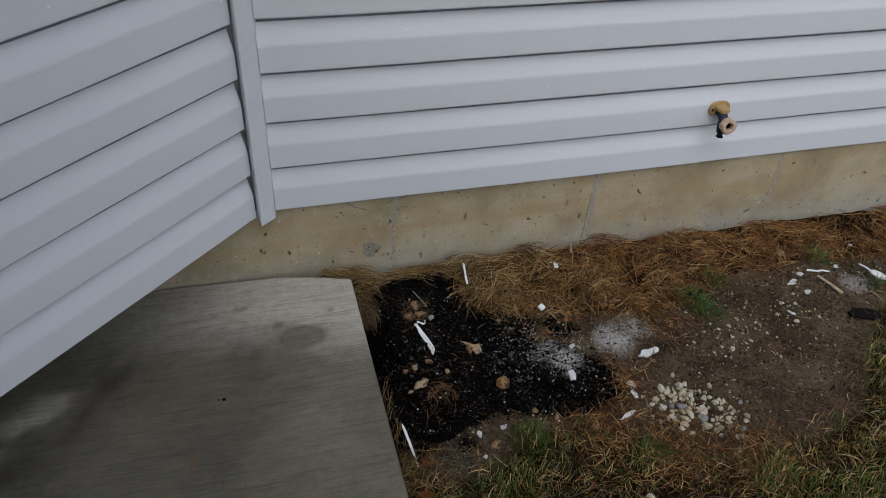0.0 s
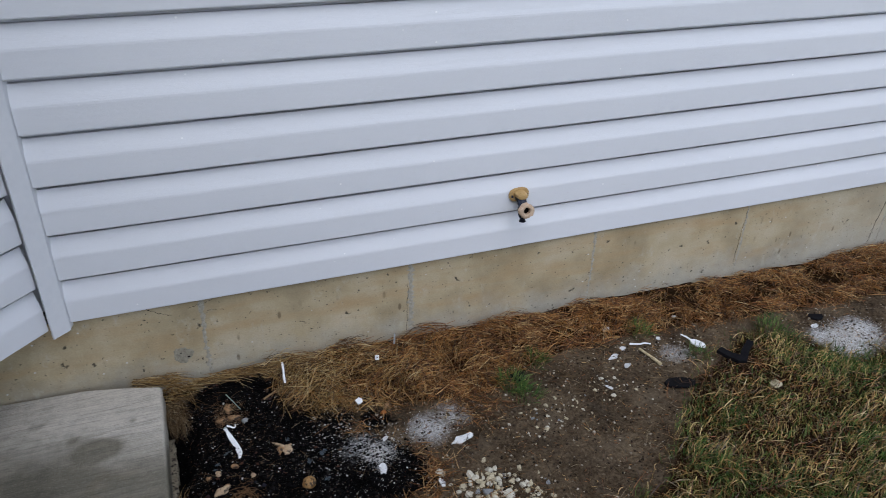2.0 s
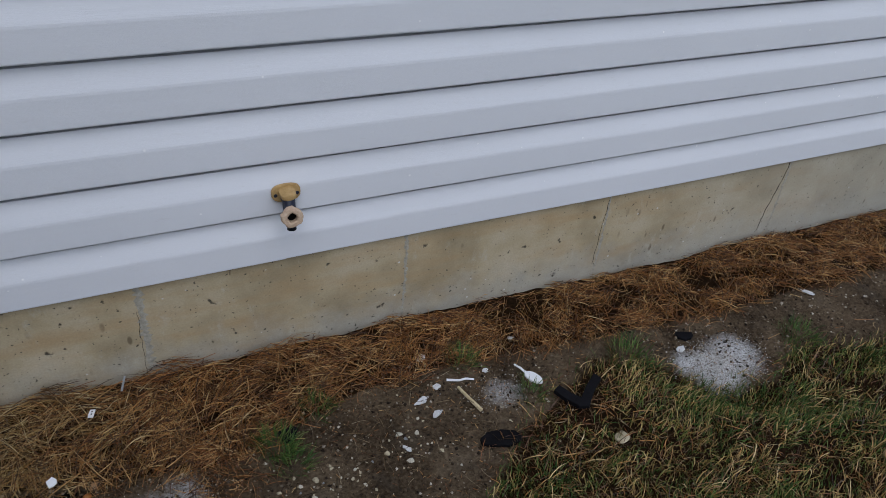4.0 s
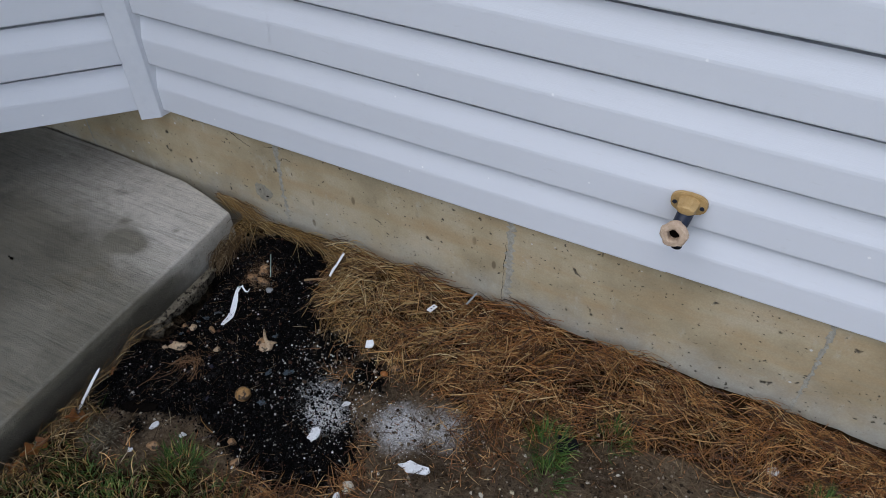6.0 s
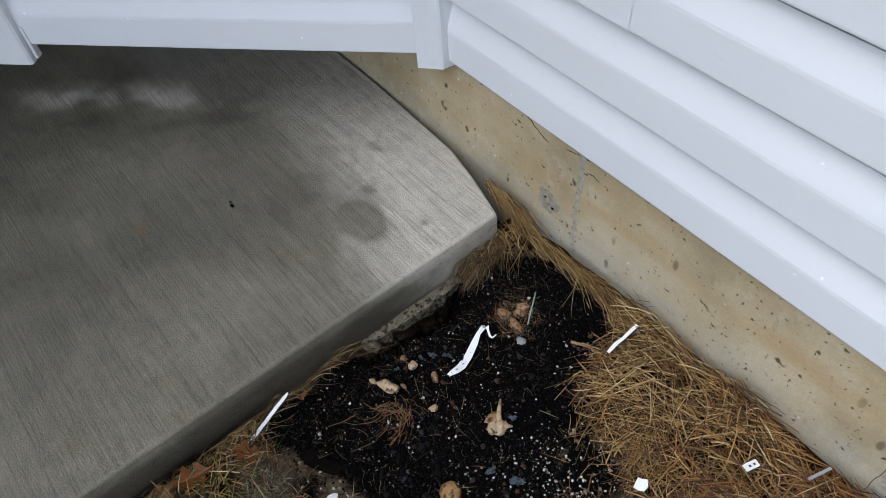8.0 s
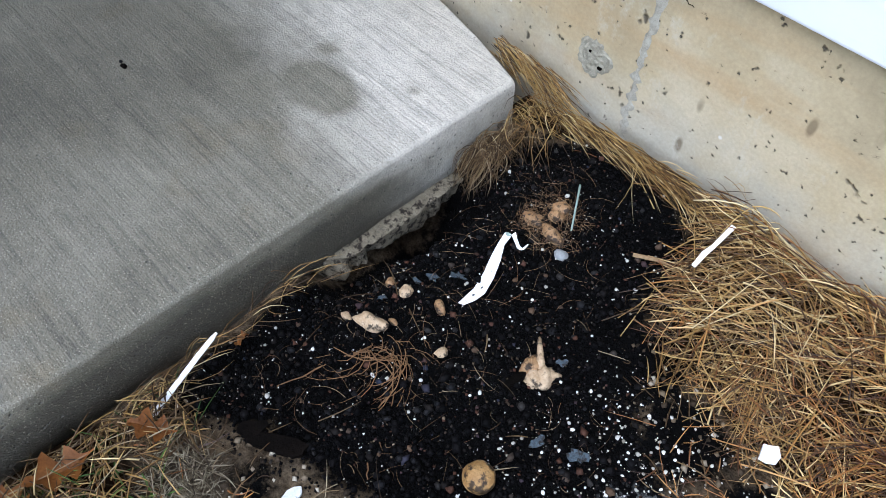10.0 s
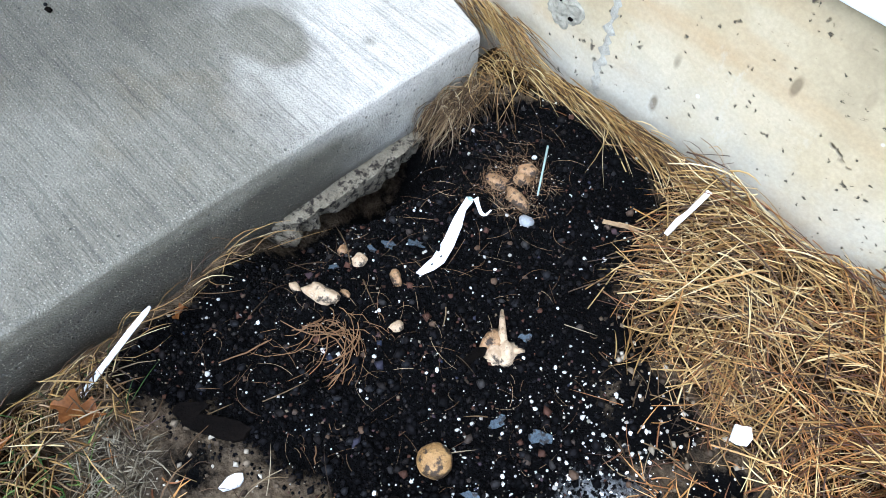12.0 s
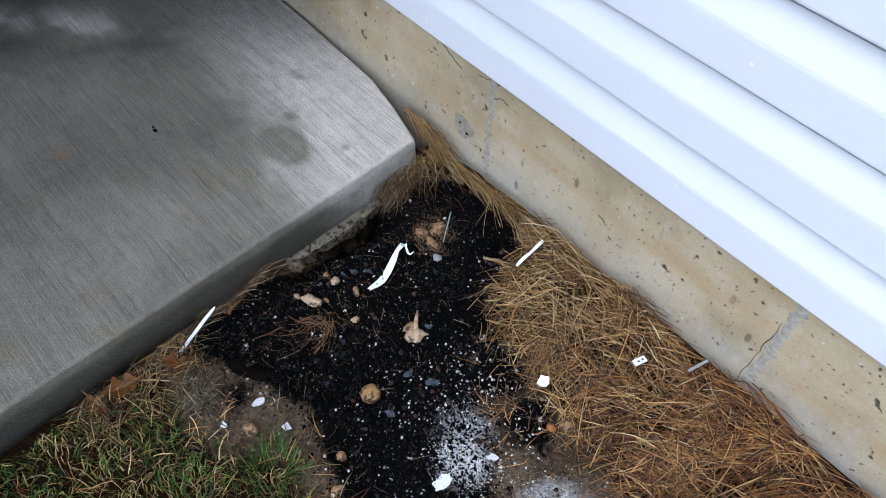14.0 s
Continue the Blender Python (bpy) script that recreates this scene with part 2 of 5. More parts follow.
def soil():
    """Ground: brown loam and mud, black potting soil and white powder where the attributes say so."""
    m, t, p = nodes_of("yard_soil")
    v = coords(t)
    cloud = grain(t, v, 7.0, 6.0)
    fine = grain(t, v, 130.0, 5.0, 0.7)
    mud = ramp(t, mix(t, 0.5, cloud, fine), ((0.36, (0.022, 0.014, 0.008)), (0.5, (0.102, 0.073, 0.046)), (0.64, (0.205, 0.155, 0.100))))
    grey = grain(t, v, 11.0, 4.0)
    mud = mix(t, ramp(t, grey, ((0.52, 0.0), (0.70, 0.55))), mud, (0.105, 0.086, 0.064))
    dark = ramp(t, fine, ((0.35, (0.0014, 0.0014, 0.0016)), (0.58, (0.0026, 0.0023, 0.0024)), (0.80, (0.007, 0.0055, 0.0048))))
    layers = []
    for name in ("black", "powder", "thatch", "turf"):
        a = t.nodes.new("ShaderNodeAttribute")
        a.attribute_name = name
        e = maths(t, "ADD", a.outputs["Fac"], maths(t, "MULTIPLY", maths(t, "SUBTRACT", grain(t, v, 60.0, 5.0, 0.7), 0.5), 0.7))
        layers.append(ramp(t, e, ((0.22, 0.0), (0.95, 1.0)) if name == "powder" else ((0.38, 0.0), (0.62, 1.0))))
    # near-black soil below straw and lawn: shade between stems put into its colour
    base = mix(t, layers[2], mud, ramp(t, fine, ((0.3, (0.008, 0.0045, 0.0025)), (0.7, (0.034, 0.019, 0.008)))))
    base = mix(t, layers[3], base, ramp(t, mix(t, 0.5, grain(t, v, 4.0), grain(t, v, 70.0, 5.0, 0.7)), ((0.35, (0.045, 0.065, 0.018)), (0.5, (0.13, 0.125, 0.045)), (0.65, (0.26, 0.20, 0.085)))))
    base = mix(t, layers[0], base, dark)
    base = mix(t, maths(t, "MULTIPLY", layers[1], ramp(t, grain(t, v, 260.0, 4.0, 0.8), ((0.36, 0.10), (0.54, 0.95)))), base, (0.76, 0.77, 0.78))
    t.links.new(base, p.inputs["Base Color"])
    t.links.new(ramp(t, fine, ((0.3, 0.98), (0.75, 0.72))), p.inputs["Roughness"])
    p.inputs["Specular IOR Level"].default_value = 0.04
    bump(t, mix(t, 0.4, fine, grain(t, v, 42.0, 5.0)), 1.0, 0.018, p)
    return m


VINYL, FOUNDATION, PATIO, SOIL = vinyl(), poured_concrete(), slab_concrete(), soil()
TRIM = plain("white_trim", (0.64, 0.655, 0.69), (0.72, 0.73, 0.76), 0.45, 8.0)
ROUGH_CONCRETE = plain("broken_concrete", (0.10, 0.082, 0.055), (0.31, 0.265, 0.190), 0.9, 75.0, 0.010, soiled=0.4)
MORTAR = plain("grey_mortar", (0.19, 0.172, 0.130), (0.40, 0.37, 0.295), 0.9, 90.0, 0.005)
SEAM = plain("seam_mortar", (0.24, 0.22, 0.175), (0.47, 0.445, 0.375), 0.9, 110.0, 0.004)
# black in place of shade: siding gaps, return wall, far end of the patio
SHADE_BLACK = plain("shade_black_wall", (0.002, 0.002, 0.002), (0.004, 0.004, 0.004), 0.9, 5.0)
# dark grey, the shade of an underside put into its colour
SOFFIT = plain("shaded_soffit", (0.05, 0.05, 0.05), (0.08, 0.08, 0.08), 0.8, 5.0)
STRAW = by_island("dry_straw", ((0.0, (0.040, 0.018, 0.006)), (0.30, (0.155, 0.077, 0.020)), (0.58, (0.36, 0.205, 0.060)), (0.83, (0.57, 0.385, 0.142)), (1.0, (0.83, 0.68, 0.38))), 0.4, 0.45, 0.3)
RED_STRAW = by_island("rusty_straw", ((0.0, (0.020, 0.007, 0.003)), (0.30, (0.100, 0.033, 0.008)), (0.60, (0.295, 0.110, 0.024)), (0.85, (0.54, 0.270, 0.075)), (1.0, (0.80, 0.57, 0.26))), 0.4, 0.45, 0.3)
GREY_STRAW = by_island("weathered_straw", ((0.0, (0.030, 0.016, 0.007)), (0.5, (0.115, 0.068, 0.030)), (0.82, (0.25, 0.172, 0.088)), (1.0, (0.46, 0.38, 0.25))), 0.6, 0.2, 0.55)
BLEACHED = by_island("bleached_grass", ((0.0, (0.05, 0.036, 0.022)), (0.5, (0.17, 0.135, 0.085)), (1.0, (0.46, 0.41, 0.30))), 0.6, 0.2, 0.5)
LAWN = by_island("winter_lawn", ((0.0, (0.034, 0.090, 0.015)), (0.36, (0.100, 0.180, 0.033)), (0.52, (0.24, 0.225, 0.055)), (0.64, (0.39, 0.275, 0.085)), (0.84, (0.60, 0.445, 0.165)), (1.0, (0.66, 0.52, 0.25))), 0.55, 0.25, 0.7)
GREEN = by_island("green_grass", ((0.0, (0.018, 0.056, 0.010)), (0.6, (0.058, 0.122, 0.022)), (1.0, (0.17, 0.22, 0.055))), 0.55, 0.25)
ROOT = by_island("fine_root", ((0.0, (0.08, 0.038, 0.016)), (0.6, (0.25, 0.135, 0.06)), (1.0, (0.50, 0.36, 0.21))), 0.6)
PERLITE = by_island("perlite", ((0.0, (0.22, 0.20, 0.16)), (0.3, (0.46, 0.44, 0.40)), (0.7, (0.72, 0.71, 0.69)), (1.0, (0.86, 0.86, 0.86))), 0.85)
CRUMB = by_island("soil_crumb", ((0.0, (0.0010, 0.0010, 0.0012)), (0.5, (0.0026, 0.0024, 0.0027)), (0.84, (0.0060, 0.0055, 0.0060)), (0.95, (0.013, 0.011, 0.010)), (0.984, (0.09, 0.042, 0.028)), (1.0, (0.02, 0.03, 0.05))), 0.7, 0.05)
CLOD = by_island("dark_gravel", ((0.0, (0.003, 0.003, 0.004)), (0.6, (0.009, 0.0085, 0.0095)), (0.85, (0.026, 0.023, 0.021)), (1.0, (0.10, 0.060, 0.036))), 0.65, 0.15)
GRIT = by_island("yard_grit", ((0.0, (0.012, 0.008, 0.005)), (0.40, (0.050, 0.035, 0.022)), (0.75, (0.15, 0.112, 0.072)), (0.9, (0.32, 0.27, 0.20)), (1.0, (0.62, 0.57, 0.48))), 0.8, 0.15)
LIMESTONE = plain("pale_stone", (0.30, 0.255, 0.165), (0.60, 0.53, 0.375), 0.85, 3.0, 0.002)
PALE_STONE = plain("white_stone", (0.36, 0.33, 0.26), (0.68, 0.64, 0.53), 0.85, 3.0, 0.002)
GREY_STONE = plain("grey_stone", (0.17, 0.175, 0.18), (0.31, 0.32, 0.32), 0.8, 60.0, 0.002)
TUBER = plain("tan_tuber", (0.20, 0.105, 0.045), (0.42, 0.26, 0.135), 0.55, 55.0, 0.003, soiled=0.5)
BULB = plain("ochre_bulb", (0.20, 0.10, 0.032), (0.42, 0.255, 0.10), 0.5, 60.0, 0.004, soiled=0.5)
FLESH = plain("cream_flesh", (0.30, 0.19, 0.10), (0.56, 0.43, 0.29), 0.6, 60.0, 0.003, soiled=0.4)
PAPER = plain("white_plastic", (0.74, 0.75, 0.77), (0.82, 0.83, 0.84), 0.35, 30.0)
INK = plain("label_ink", (0.03, 0.03, 0.035), (0.05, 0.05, 0.06), 0.6, 30.0)
SCRAP = plain("weathered_white_plastic", (0.50, 0.50, 0.50), (0.76, 0.77, 0.78), 0.5, 70.0, 0.001, soiled=0.12)
PALE_WOOD = plain("pale_wood", (0.36, 0.28, 0.15), (0.62, 0.53, 0.34), 0.7, 80.0, 0.002)
TWIG = plain("dry_twig", (0.16, 0.095, 0.045), (0.34, 0.23, 0.125), 0.7, 90.0, 0.002)
BARK_HOLE_BLACK = plain("bark_and_hole_black", (0.0010, 0.0008, 0.0007), (0.0045, 0.003, 0.0022), 0.9, 60.0, 0.003, gloss=0.05)
BLACK_PLASTIC = plain("black_plastic", (0.003, 0.003, 0.004), (0.007, 0.007, 0.009), 0.65, 30.0, gloss=0.1)
GREY_PLASTIC = plain("pale_green_plastic", (0.20, 0.27, 0.24), (0.34, 0.42, 0.38), 0.4, 60.0)
SHARD = plain("blue_grey_flake", (0.008, 0.012, 0.020), (0.095, 0.130, 0.155), 0.3, 150.0, 0.002, soiled=0.45)
LEAF = plain("brown_leaf", (0.13, 0.045, 0.011), (0.34, 0.130, 0.030), 0.45, 60.0, 0.001)
BRASS = plain("weathered_brass", (0.36, 0.225, 0.085), (0.52, 0.35, 0.155), 0.55, 70.0, 0.001)
PALE_BRASS = plain("limed_brass", (0.38, 0.26, 0.17), (0.60, 0.46, 0.34), 0.65, 160.0, 0.002)
NAVY = plain("dark_blue_enamel", (0.012, 0.016, 0.030), (0.028, 0.034, 0.055), 0.4, 60.0)
YELLOW = plain("yellow_plastic", (0.62, 0.50, 0.03), (0.74, 0.62, 0.06), 0.4, 40.0)


# ---- mesh helpers ----
def link(name, mesh, material, parent=None, label="", smooth=False):
    mesh.materials.append(material)
    if smooth:
        mesh.polygons.foreach_set("use_smooth", [True] * len(mesh.polygons))
    ob = new(name, mesh)
    if parent:
        ob.parent = parent
    if label:
        ob["label"] = label
    return ob


def part(name, bm, material, parent=None, label="", smooth=False):
    mesh = bpy.data.meshes.new(name)
    bmesh.ops.recalc_face_normals(bm, faces=bm.faces)
    bm.to_mesh(mesh)
    bm.free()
    return link(name, mesh, material, parent, label, smooth)


def raw(name, verts, faces, material, parent=None, label="", smooth=False):
    mesh = bpy.data.meshes.new(name)
    mesh.from_pydata([tuple(map(float, v)) for v in verts], [], [tuple(map(int, f)) for f in faces])
    return link(name, mesh, material, parent, label, smooth)


def thing(name, place, label, category, turn=0.0, group=""):
    base = new(name)
    base.matrix_basis = pose(*place, 0, 0, turn)
    return tagged(base, label, category, group)


def lump(seed, radii, rough=0.18, level=3, angular=0.0):
    """A stone, tuber or clod: a ball pulled out of round, with flattened facets if angular."""
    bm = bmesh.new()
    bmesh.ops.create_icosphere(bm, subdivisions=level, radius=1)
    rng = random.Random(seed)
    off = Vector((rng.uniform(-50, 50), rng.uniform(-50, 50), rng.uniform(-50, 50)))
    cuts = [(Vector((rng.gauss(0, 1), rng.gauss(0, 1), rng.gauss(0, 1))).normalized(), rng.uniform(0.48, 0.74)) for _ in range(9)]
    for v in bm.verts:
        d = v.co.normalized()
        r = 1 + rough * noise.noise(d * 1.3 + off) * 1.6 + rough * 0.35 * noise.noise(d * 4 + off)
        if angular:
            for n, h in cuts:
                k = d.dot(n) * r
                if k > h:
                    r *= 1 - angular * (1 - h / k)
        v.co = Vector((d.x * radii[0], d.y * radii[1], d.z * radii[2])) * r
    return bm


def tube(points, radius, sides=8, taper=1.0, caps=True):
    bm = bmesh.new()
    rings = []
    n = len(points)
    for i, p in enumerate(points):
        p = Vector(p)
        a, b = Vector(points[max(0, i - 1)]), Vector(points[min(n - 1, i + 1)])
        q = (b - a).to_track_quat("Z", "Y")
        r = radius * (1 + (taper - 1) * i / (n - 1))
        rings.append([bm.verts.new(p + q @ Vector((r * math.cos(2 * math.pi * k / sides), r * math.sin(2 * math.pi * k / sides), 0))) for k in range(sides)])
    for a, b in zip(rings, rings[1:]):
        for k in range(sides):
            bm.faces.new((a[k], a[(k + 1) % sides], b[(k + 1) % sides], b[k]))
    if caps:
        bm.faces.new(rings[0][::-1])
        bm.faces.new(rings[-1])
    return bm


def ribbon(points, widths, across, thick):
    """A bent strip with thickness; across: the strip's width direction at each point."""
    bm = bmesh.new()
    rows = []
    for p, w, c in zip(points, widths, across):
        p, c = Vector(p), Vector(c).normalized()
        up = Vector((0, 0, thick))
        rows.append([bm.verts.new(p - c * w / 2), bm.verts.new(p + c * w / 2), bm.verts.new(p + c * w / 2 + up), bm.verts.new(p - c * w / 2 + up)])
    for a, b in zip(rows, rows[1:]):
        for k in range(4):
            bm.faces.new((a[k], a[(k + 1) % 4], b[(k + 1) % 4], b[k]))
    bm.faces.new(rows[0][::-1])
    bm.faces.new(rows[-1])
    return bm


def plate(outline, thick, bend=0.0, seed=0):
    """A flat piece of that outline with thickness, slightly warped."""
    bm = bmesh.new()
    rng = random.Random(seed)
    sx, sy = rng.uniform(-1, 1), rng.uniform(-1, 1)
    low = [bm.verts.new((x, y, bend * (x * sx + y * sy))) for x, y in outline]
    top = [bm.verts.new((x * 0.97, y * 0.97, thick + bend * (x * sx + y * sy))) for x, y in outline]
    n = len(outline)
    bm.faces.new(low[::-1])
    bm.faces.new(top)
    for k in range(n):
        bm.faces.new((low[k], low[(k + 1) % n], top[(k + 1) % n], top[k]))
    return bm


def ragged(seed, rx, ry, n=11, rough=0.25):
    rng = random.Random(seed)
    return [(rx * math.cos(a) * k, ry * math.sin(a) * k) for a, k in ((2 * math.pi * i / n, 1 + rng.uniform(-rough, rough)) for i in range(n))]


# ---- ground plan ----
_lat = np.random.RandomState(7).rand(256, 256)


def vnoise(x, y, scale, shift=0.0):
    """Smooth noise in 0..1 at that many cells a metre."""
    u, v = np.asarray(x) * scale + 31.7 + shift, np.asarray(y) * scale + 57.3 + shift * 1.7
    i, j = np.floor(u).astype(int), np.floor(v).astype(int)
    f, g = u - i, v - j
    f, g = f * f * (3 - 2 * f), g * g * (3 - 2 * g)
    a = _lat[i % 256, j % 256] * (1 - f) + _lat[(i + 1) % 256, j % 256] * f
    b = _lat[i % 256, (j + 1) % 256] * (1 - f) + _lat[(i + 1) % 256, (j + 1) % 256] * f
    return a * (1 - g) + b * g


def inside(x, y, poly):
    """Metres inside (+) or outside (-) an outline."""
    x, y = np.asarray(x, float), np.asarray(y, float)
    best, odd = np.full(x.shape, 9.0), np.zeros(x.shape, bool)
    for (ax, ay), (bx, by) in zip(poly, poly[1:] + poly[:1]):
        dx, dy = bx - ax, by - ay
        t = np.clip(((x - ax) * dx + (y - ay) * dy) / (dx * dx + dy * dy), 0, 1)
        best = np.minimum(best, np.hypot(x - ax - t * dx, y - ay - t * dy))
        if dy:
            odd ^= ((ay > y) != (by > y)) & (x < ax + (y - ay) * dx / dy)
    return np.where(odd, best, -best)


BED = [(0.17, -0.13), (0.205, -0.065), (0.245, -0.030), (0.28, -0.018), (0.40, -0.02), (0.465, -0.06), (0.47, -0.20), (0.53, -0.25), (0.64, -0.31), (0.73, -0.40),
       (0.73, -0.49), (0.62, -0.535), (0.50, -0.505), (0.42, -0.475), (0.36, -0.50), (0.30, -0.505), (0.25, -0.545), (0.19, -0.56)]
STRAW_X = [0.0, 0.16, 0.20, 0.25, 0.30, 0.42, 0.47, 0.50, 0.60, 0.75, 0.90, 1.05, 1.20, 1.37, 1.60, 1.85, 2.00, 2.30, 2.60, 3.00, 5.00]
STRAW_Y = [-0.02, -0.03, -0.03, -0.022, -0.012, -0.018, -0.13, -0.165, -0.190, -0.215, -0.245, -0.21, -0.165, -0.15, -0.16, -0.19, -0.20, -0.21, -0.22, -0.22, -0.22]
GRASS_X = [0.0, 0.20, 0.32, 0.40, 0.46, 0.54, 0.64, 0.78, 0.92, 1.08, 1.22, 1.32, 1.42, 1.52, 1.62, 1.78, 1.90, 2.00, 2.16, 2.30, 2.45, 2.70, 5.0]
GRASS_Y = [-0.62, -0.60, -0.625, -0.60, -0.545, -0.545, -0.60, -0.69, -0.70, -0.70, -0.66, -0.57, -0.46, -0.38, -0.33, -0.25, -0.30, -0.44, -0.45, -0.38, -0.42, -0.46, -0.46]


def bell(x, y, cx, cy, r):
    return np.exp(-(np.hypot(np.asarray(x) - cx, np.asarray(y) - cy) / r) ** 2)


def ground_z(x, y):
    x, y = np.asarray(x, float), np.asarray(y, float)
    z = -0.006 + 0.016 * (vnoise(x, y, 5) - 0.5) + 0.010 * (vnoise(x, y, 17, 3) - 0.5) + 0.005 * (vnoise(x, y, 48, 5) - 0.5)
    bed = np.clip(inside(x, y, BED) / 0.03, 0, 1)
    z += bed * (0.022 * (vnoise(x, y, 24, 9) - 0.5) + 0.010 * (vnoise(x, y, 80, 2) - 0.5) - 0.008)
    z += 0.022 * np.clip((y + 0.16) / 0.16, 0, 1) * np.clip((x - 0.18) / 0.1, 0, 1) * np.clip(1 - (x - 1.3) / 0.7, 0.1, 1)
    z += 0.022 * bell(x, y, 0.325, -0.115, 0.065)
    z -= 0.060 * bell(x, y, 0.200, -0.200, 0.042) + 0.075 * np.clip((0.258 - x) / 0.07, 0, 1) * np.clip((y + 0.40) / 0.07, 0, 1) * np.clip((-0.13 - y) / 0.04, 0, 1)
    z -= 0.022 * np.clip((0.225 - x) / 0.05, 0, 1) * np.clip((-0.38 - y) / 0.08, 0, 1)
    z += 0.006 * bell(x, y, 0.63, -0.36, 0.05) + 0.008 * bell(x, y, 0.78, -0.32, 0.06) + 0.010 * bell(x, y, 2.06, -0.37, 0.09)
    under = np.clip((0.15 - x) / 0.03, 0, 1)
    z = z * (1 - under) - 0.052 * under
    return np.where(np.abs(x - 1.2) + np.abs(y + 0.6) > 8, -0.01, z)


def spread(lo, hi, fine_lo, fine_hi, step, grow=1.35):
    mid = list(np.arange(fine_lo, fine_hi + step / 2, step))
    a, s = fine_lo, step
    while a > lo:
        s *= grow
        a -= s
        mid.insert(0, a)
    b, s = fine_hi, step
    while b < hi:
        s *= grow
        b += s
        mid.append(b)
    return np.array(mid)


def build_ground():
    xs, ys = spread(-900, 900, 0.10, 2.75, 0.0075), spread(-900, 60, -0.85, 0.03, 0.0065)
    X, Y = np.meshgrid(xs, ys, indexing="ij")
    Z = ground_z(X, Y)
    nx, ny = X.shape
    verts = np.stack([X.ravel(), Y.ravel(), Z.ravel()], 1)
    i = np.arange(nx * ny).reshape(nx, ny)
    faces = np.stack([i[:-1, :-1], i[1:, :-1], i[1:, 1:], i[:-1, 1:]], -1).reshape(-1, 4)
    ground = raw("ground", verts, faces, SOIL, smooth=True)
    x, y = verts[:, 0], verts[:, 1]
    black = np.clip(np.maximum.reduce([0.52 + inside(x, y, BED) / 0.07, 0.62 * bell(x, y, 0.335, -0.545, 0.055), 0.60 * bell(x, y, 0.60, -0.30, 0.07), 0.98 * bell(x, y, 0.495, -0.20, 0.06), 0.9 * bell(x, y, 0.57, -0.23, 0.06), 0.8 * bell(x, y, 0.66, -0.25, 0.06), 0.55 * bell(x, y, 0.70, -0.27, 0.06), 0.85 * bell(x, y, 0.505, -0.27, 0.05), 0.85 * bell(x, y, 0.57, -0.33, 0.05), 0.60 * bell(x, y, 0.72, -0.47, 0.06), 0.55 * bell(x, y, 0.58, -0.56, 0.09), 0.50 * bell(x, y, 0.76, -0.62, 0.08), 0.48 * bell(x, y, 1.33, -0.52, 0.06), 0.46 * bell(x, y, 1.15, -0.30, 0.06)]), 0, 1)
    black = black * (1 - 0.48 * bell(x, y, 0.315, -0.135, 0.028))
    powder = 1.25 * np.maximum.reduce([0.95 * bell(x, y, 0.632, -0.362, 0.036), 0.55 * bell(x, y, 0.60, -0.33, 0.05), 0.75 * bell(x, y, 0.775, -0.325, 0.052), 0.6 * bell(x, y, 0.85, -0.29, 0.05),
                                1.1 * bell(x, y, 2.04, -0.385, 0.062), 0.95 * bell(x, y, 2.12, -0.355, 0.065), 0.9 * bell(x, y, 1.99, -0.345, 0.04), 0.52 * bell(x, y, 1.53, -0.27, 0.05)])
    line = np.interp(x, STRAW_X, STRAW_Y)
    lawn = np.interp(x, GRASS_X, GRASS_Y)
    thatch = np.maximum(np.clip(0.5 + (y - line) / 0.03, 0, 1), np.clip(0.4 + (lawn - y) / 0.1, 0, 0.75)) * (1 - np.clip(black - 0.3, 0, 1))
    turf = np.clip(np.maximum.reduce([(-1.05 - y) / 0.3, (x - 2.9) / 0.4, (-0.6 - x) / 0.2, (y - 0.3) / 0.3]), 0, 1)
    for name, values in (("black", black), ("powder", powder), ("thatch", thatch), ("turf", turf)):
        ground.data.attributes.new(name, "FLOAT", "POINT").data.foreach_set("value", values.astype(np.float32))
    return tagged(ground, "bare brown soil with a black potting-soil bed beside the patio", "ground", kind="structure")


build_ground()


# ---- house: foundation, siding, posts ----
LOW, COURSE = 0.265, 0.1143


def block(a, b, chamfer=0.0):
    bm = bmesh.new()
    bmesh.ops.create_cube(bm, size=1)
    for v in bm.verts:
        v.co = Vector([a[i] + (v.co[i] + 0.5) * (b[i] - a[i]) for i in range(3)])
    if chamfer:
        bmesh.ops.bevel(bm, geom=bm.edges[:], offset=chamfer, segments=2, affect="EDGES", profile=0.5)
    return bm


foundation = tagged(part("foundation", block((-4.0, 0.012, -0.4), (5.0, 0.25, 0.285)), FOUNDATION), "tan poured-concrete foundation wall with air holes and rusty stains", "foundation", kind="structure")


def form_seam(x, z0, z1, width, seed, proud=0.004):
    """A ragged ridge that the shuttering left."""
    rng = random.Random(seed)
    bm = bmesh.new()
    rows = []
    n = 60
    for i in range(n + 1):
        z = z0 + (z1 - z0) * i / n
        c = x + 0.0012 * math.sin(i * 0.11 + seed) + rng.uniform(-0.0006, 0.0006)
        l, r = width * rng.uniform(0.15, 0.62), width * rng.uniform(0.1, 0.6)
        rows.append([bm.verts.new((c + dx, 0.0135 - d, z)) for dx, d in ((-l, 0), (-l * 0.5, proud * rng.uniform(0.2, 0.6)), (0, proud * rng.uniform(0.5, 1.0)), (r * 0.6, proud * rng.uniform(0.2, 0.8)), (r, 0))])
    for a, b in zip(rows, rows[1:]):
        for k in range(4):
            bm.faces.new((a[k], a[k + 1], b[k + 1], b[k]))
    return part("form_seam", bm, SEAM, foundation, smooth=True)


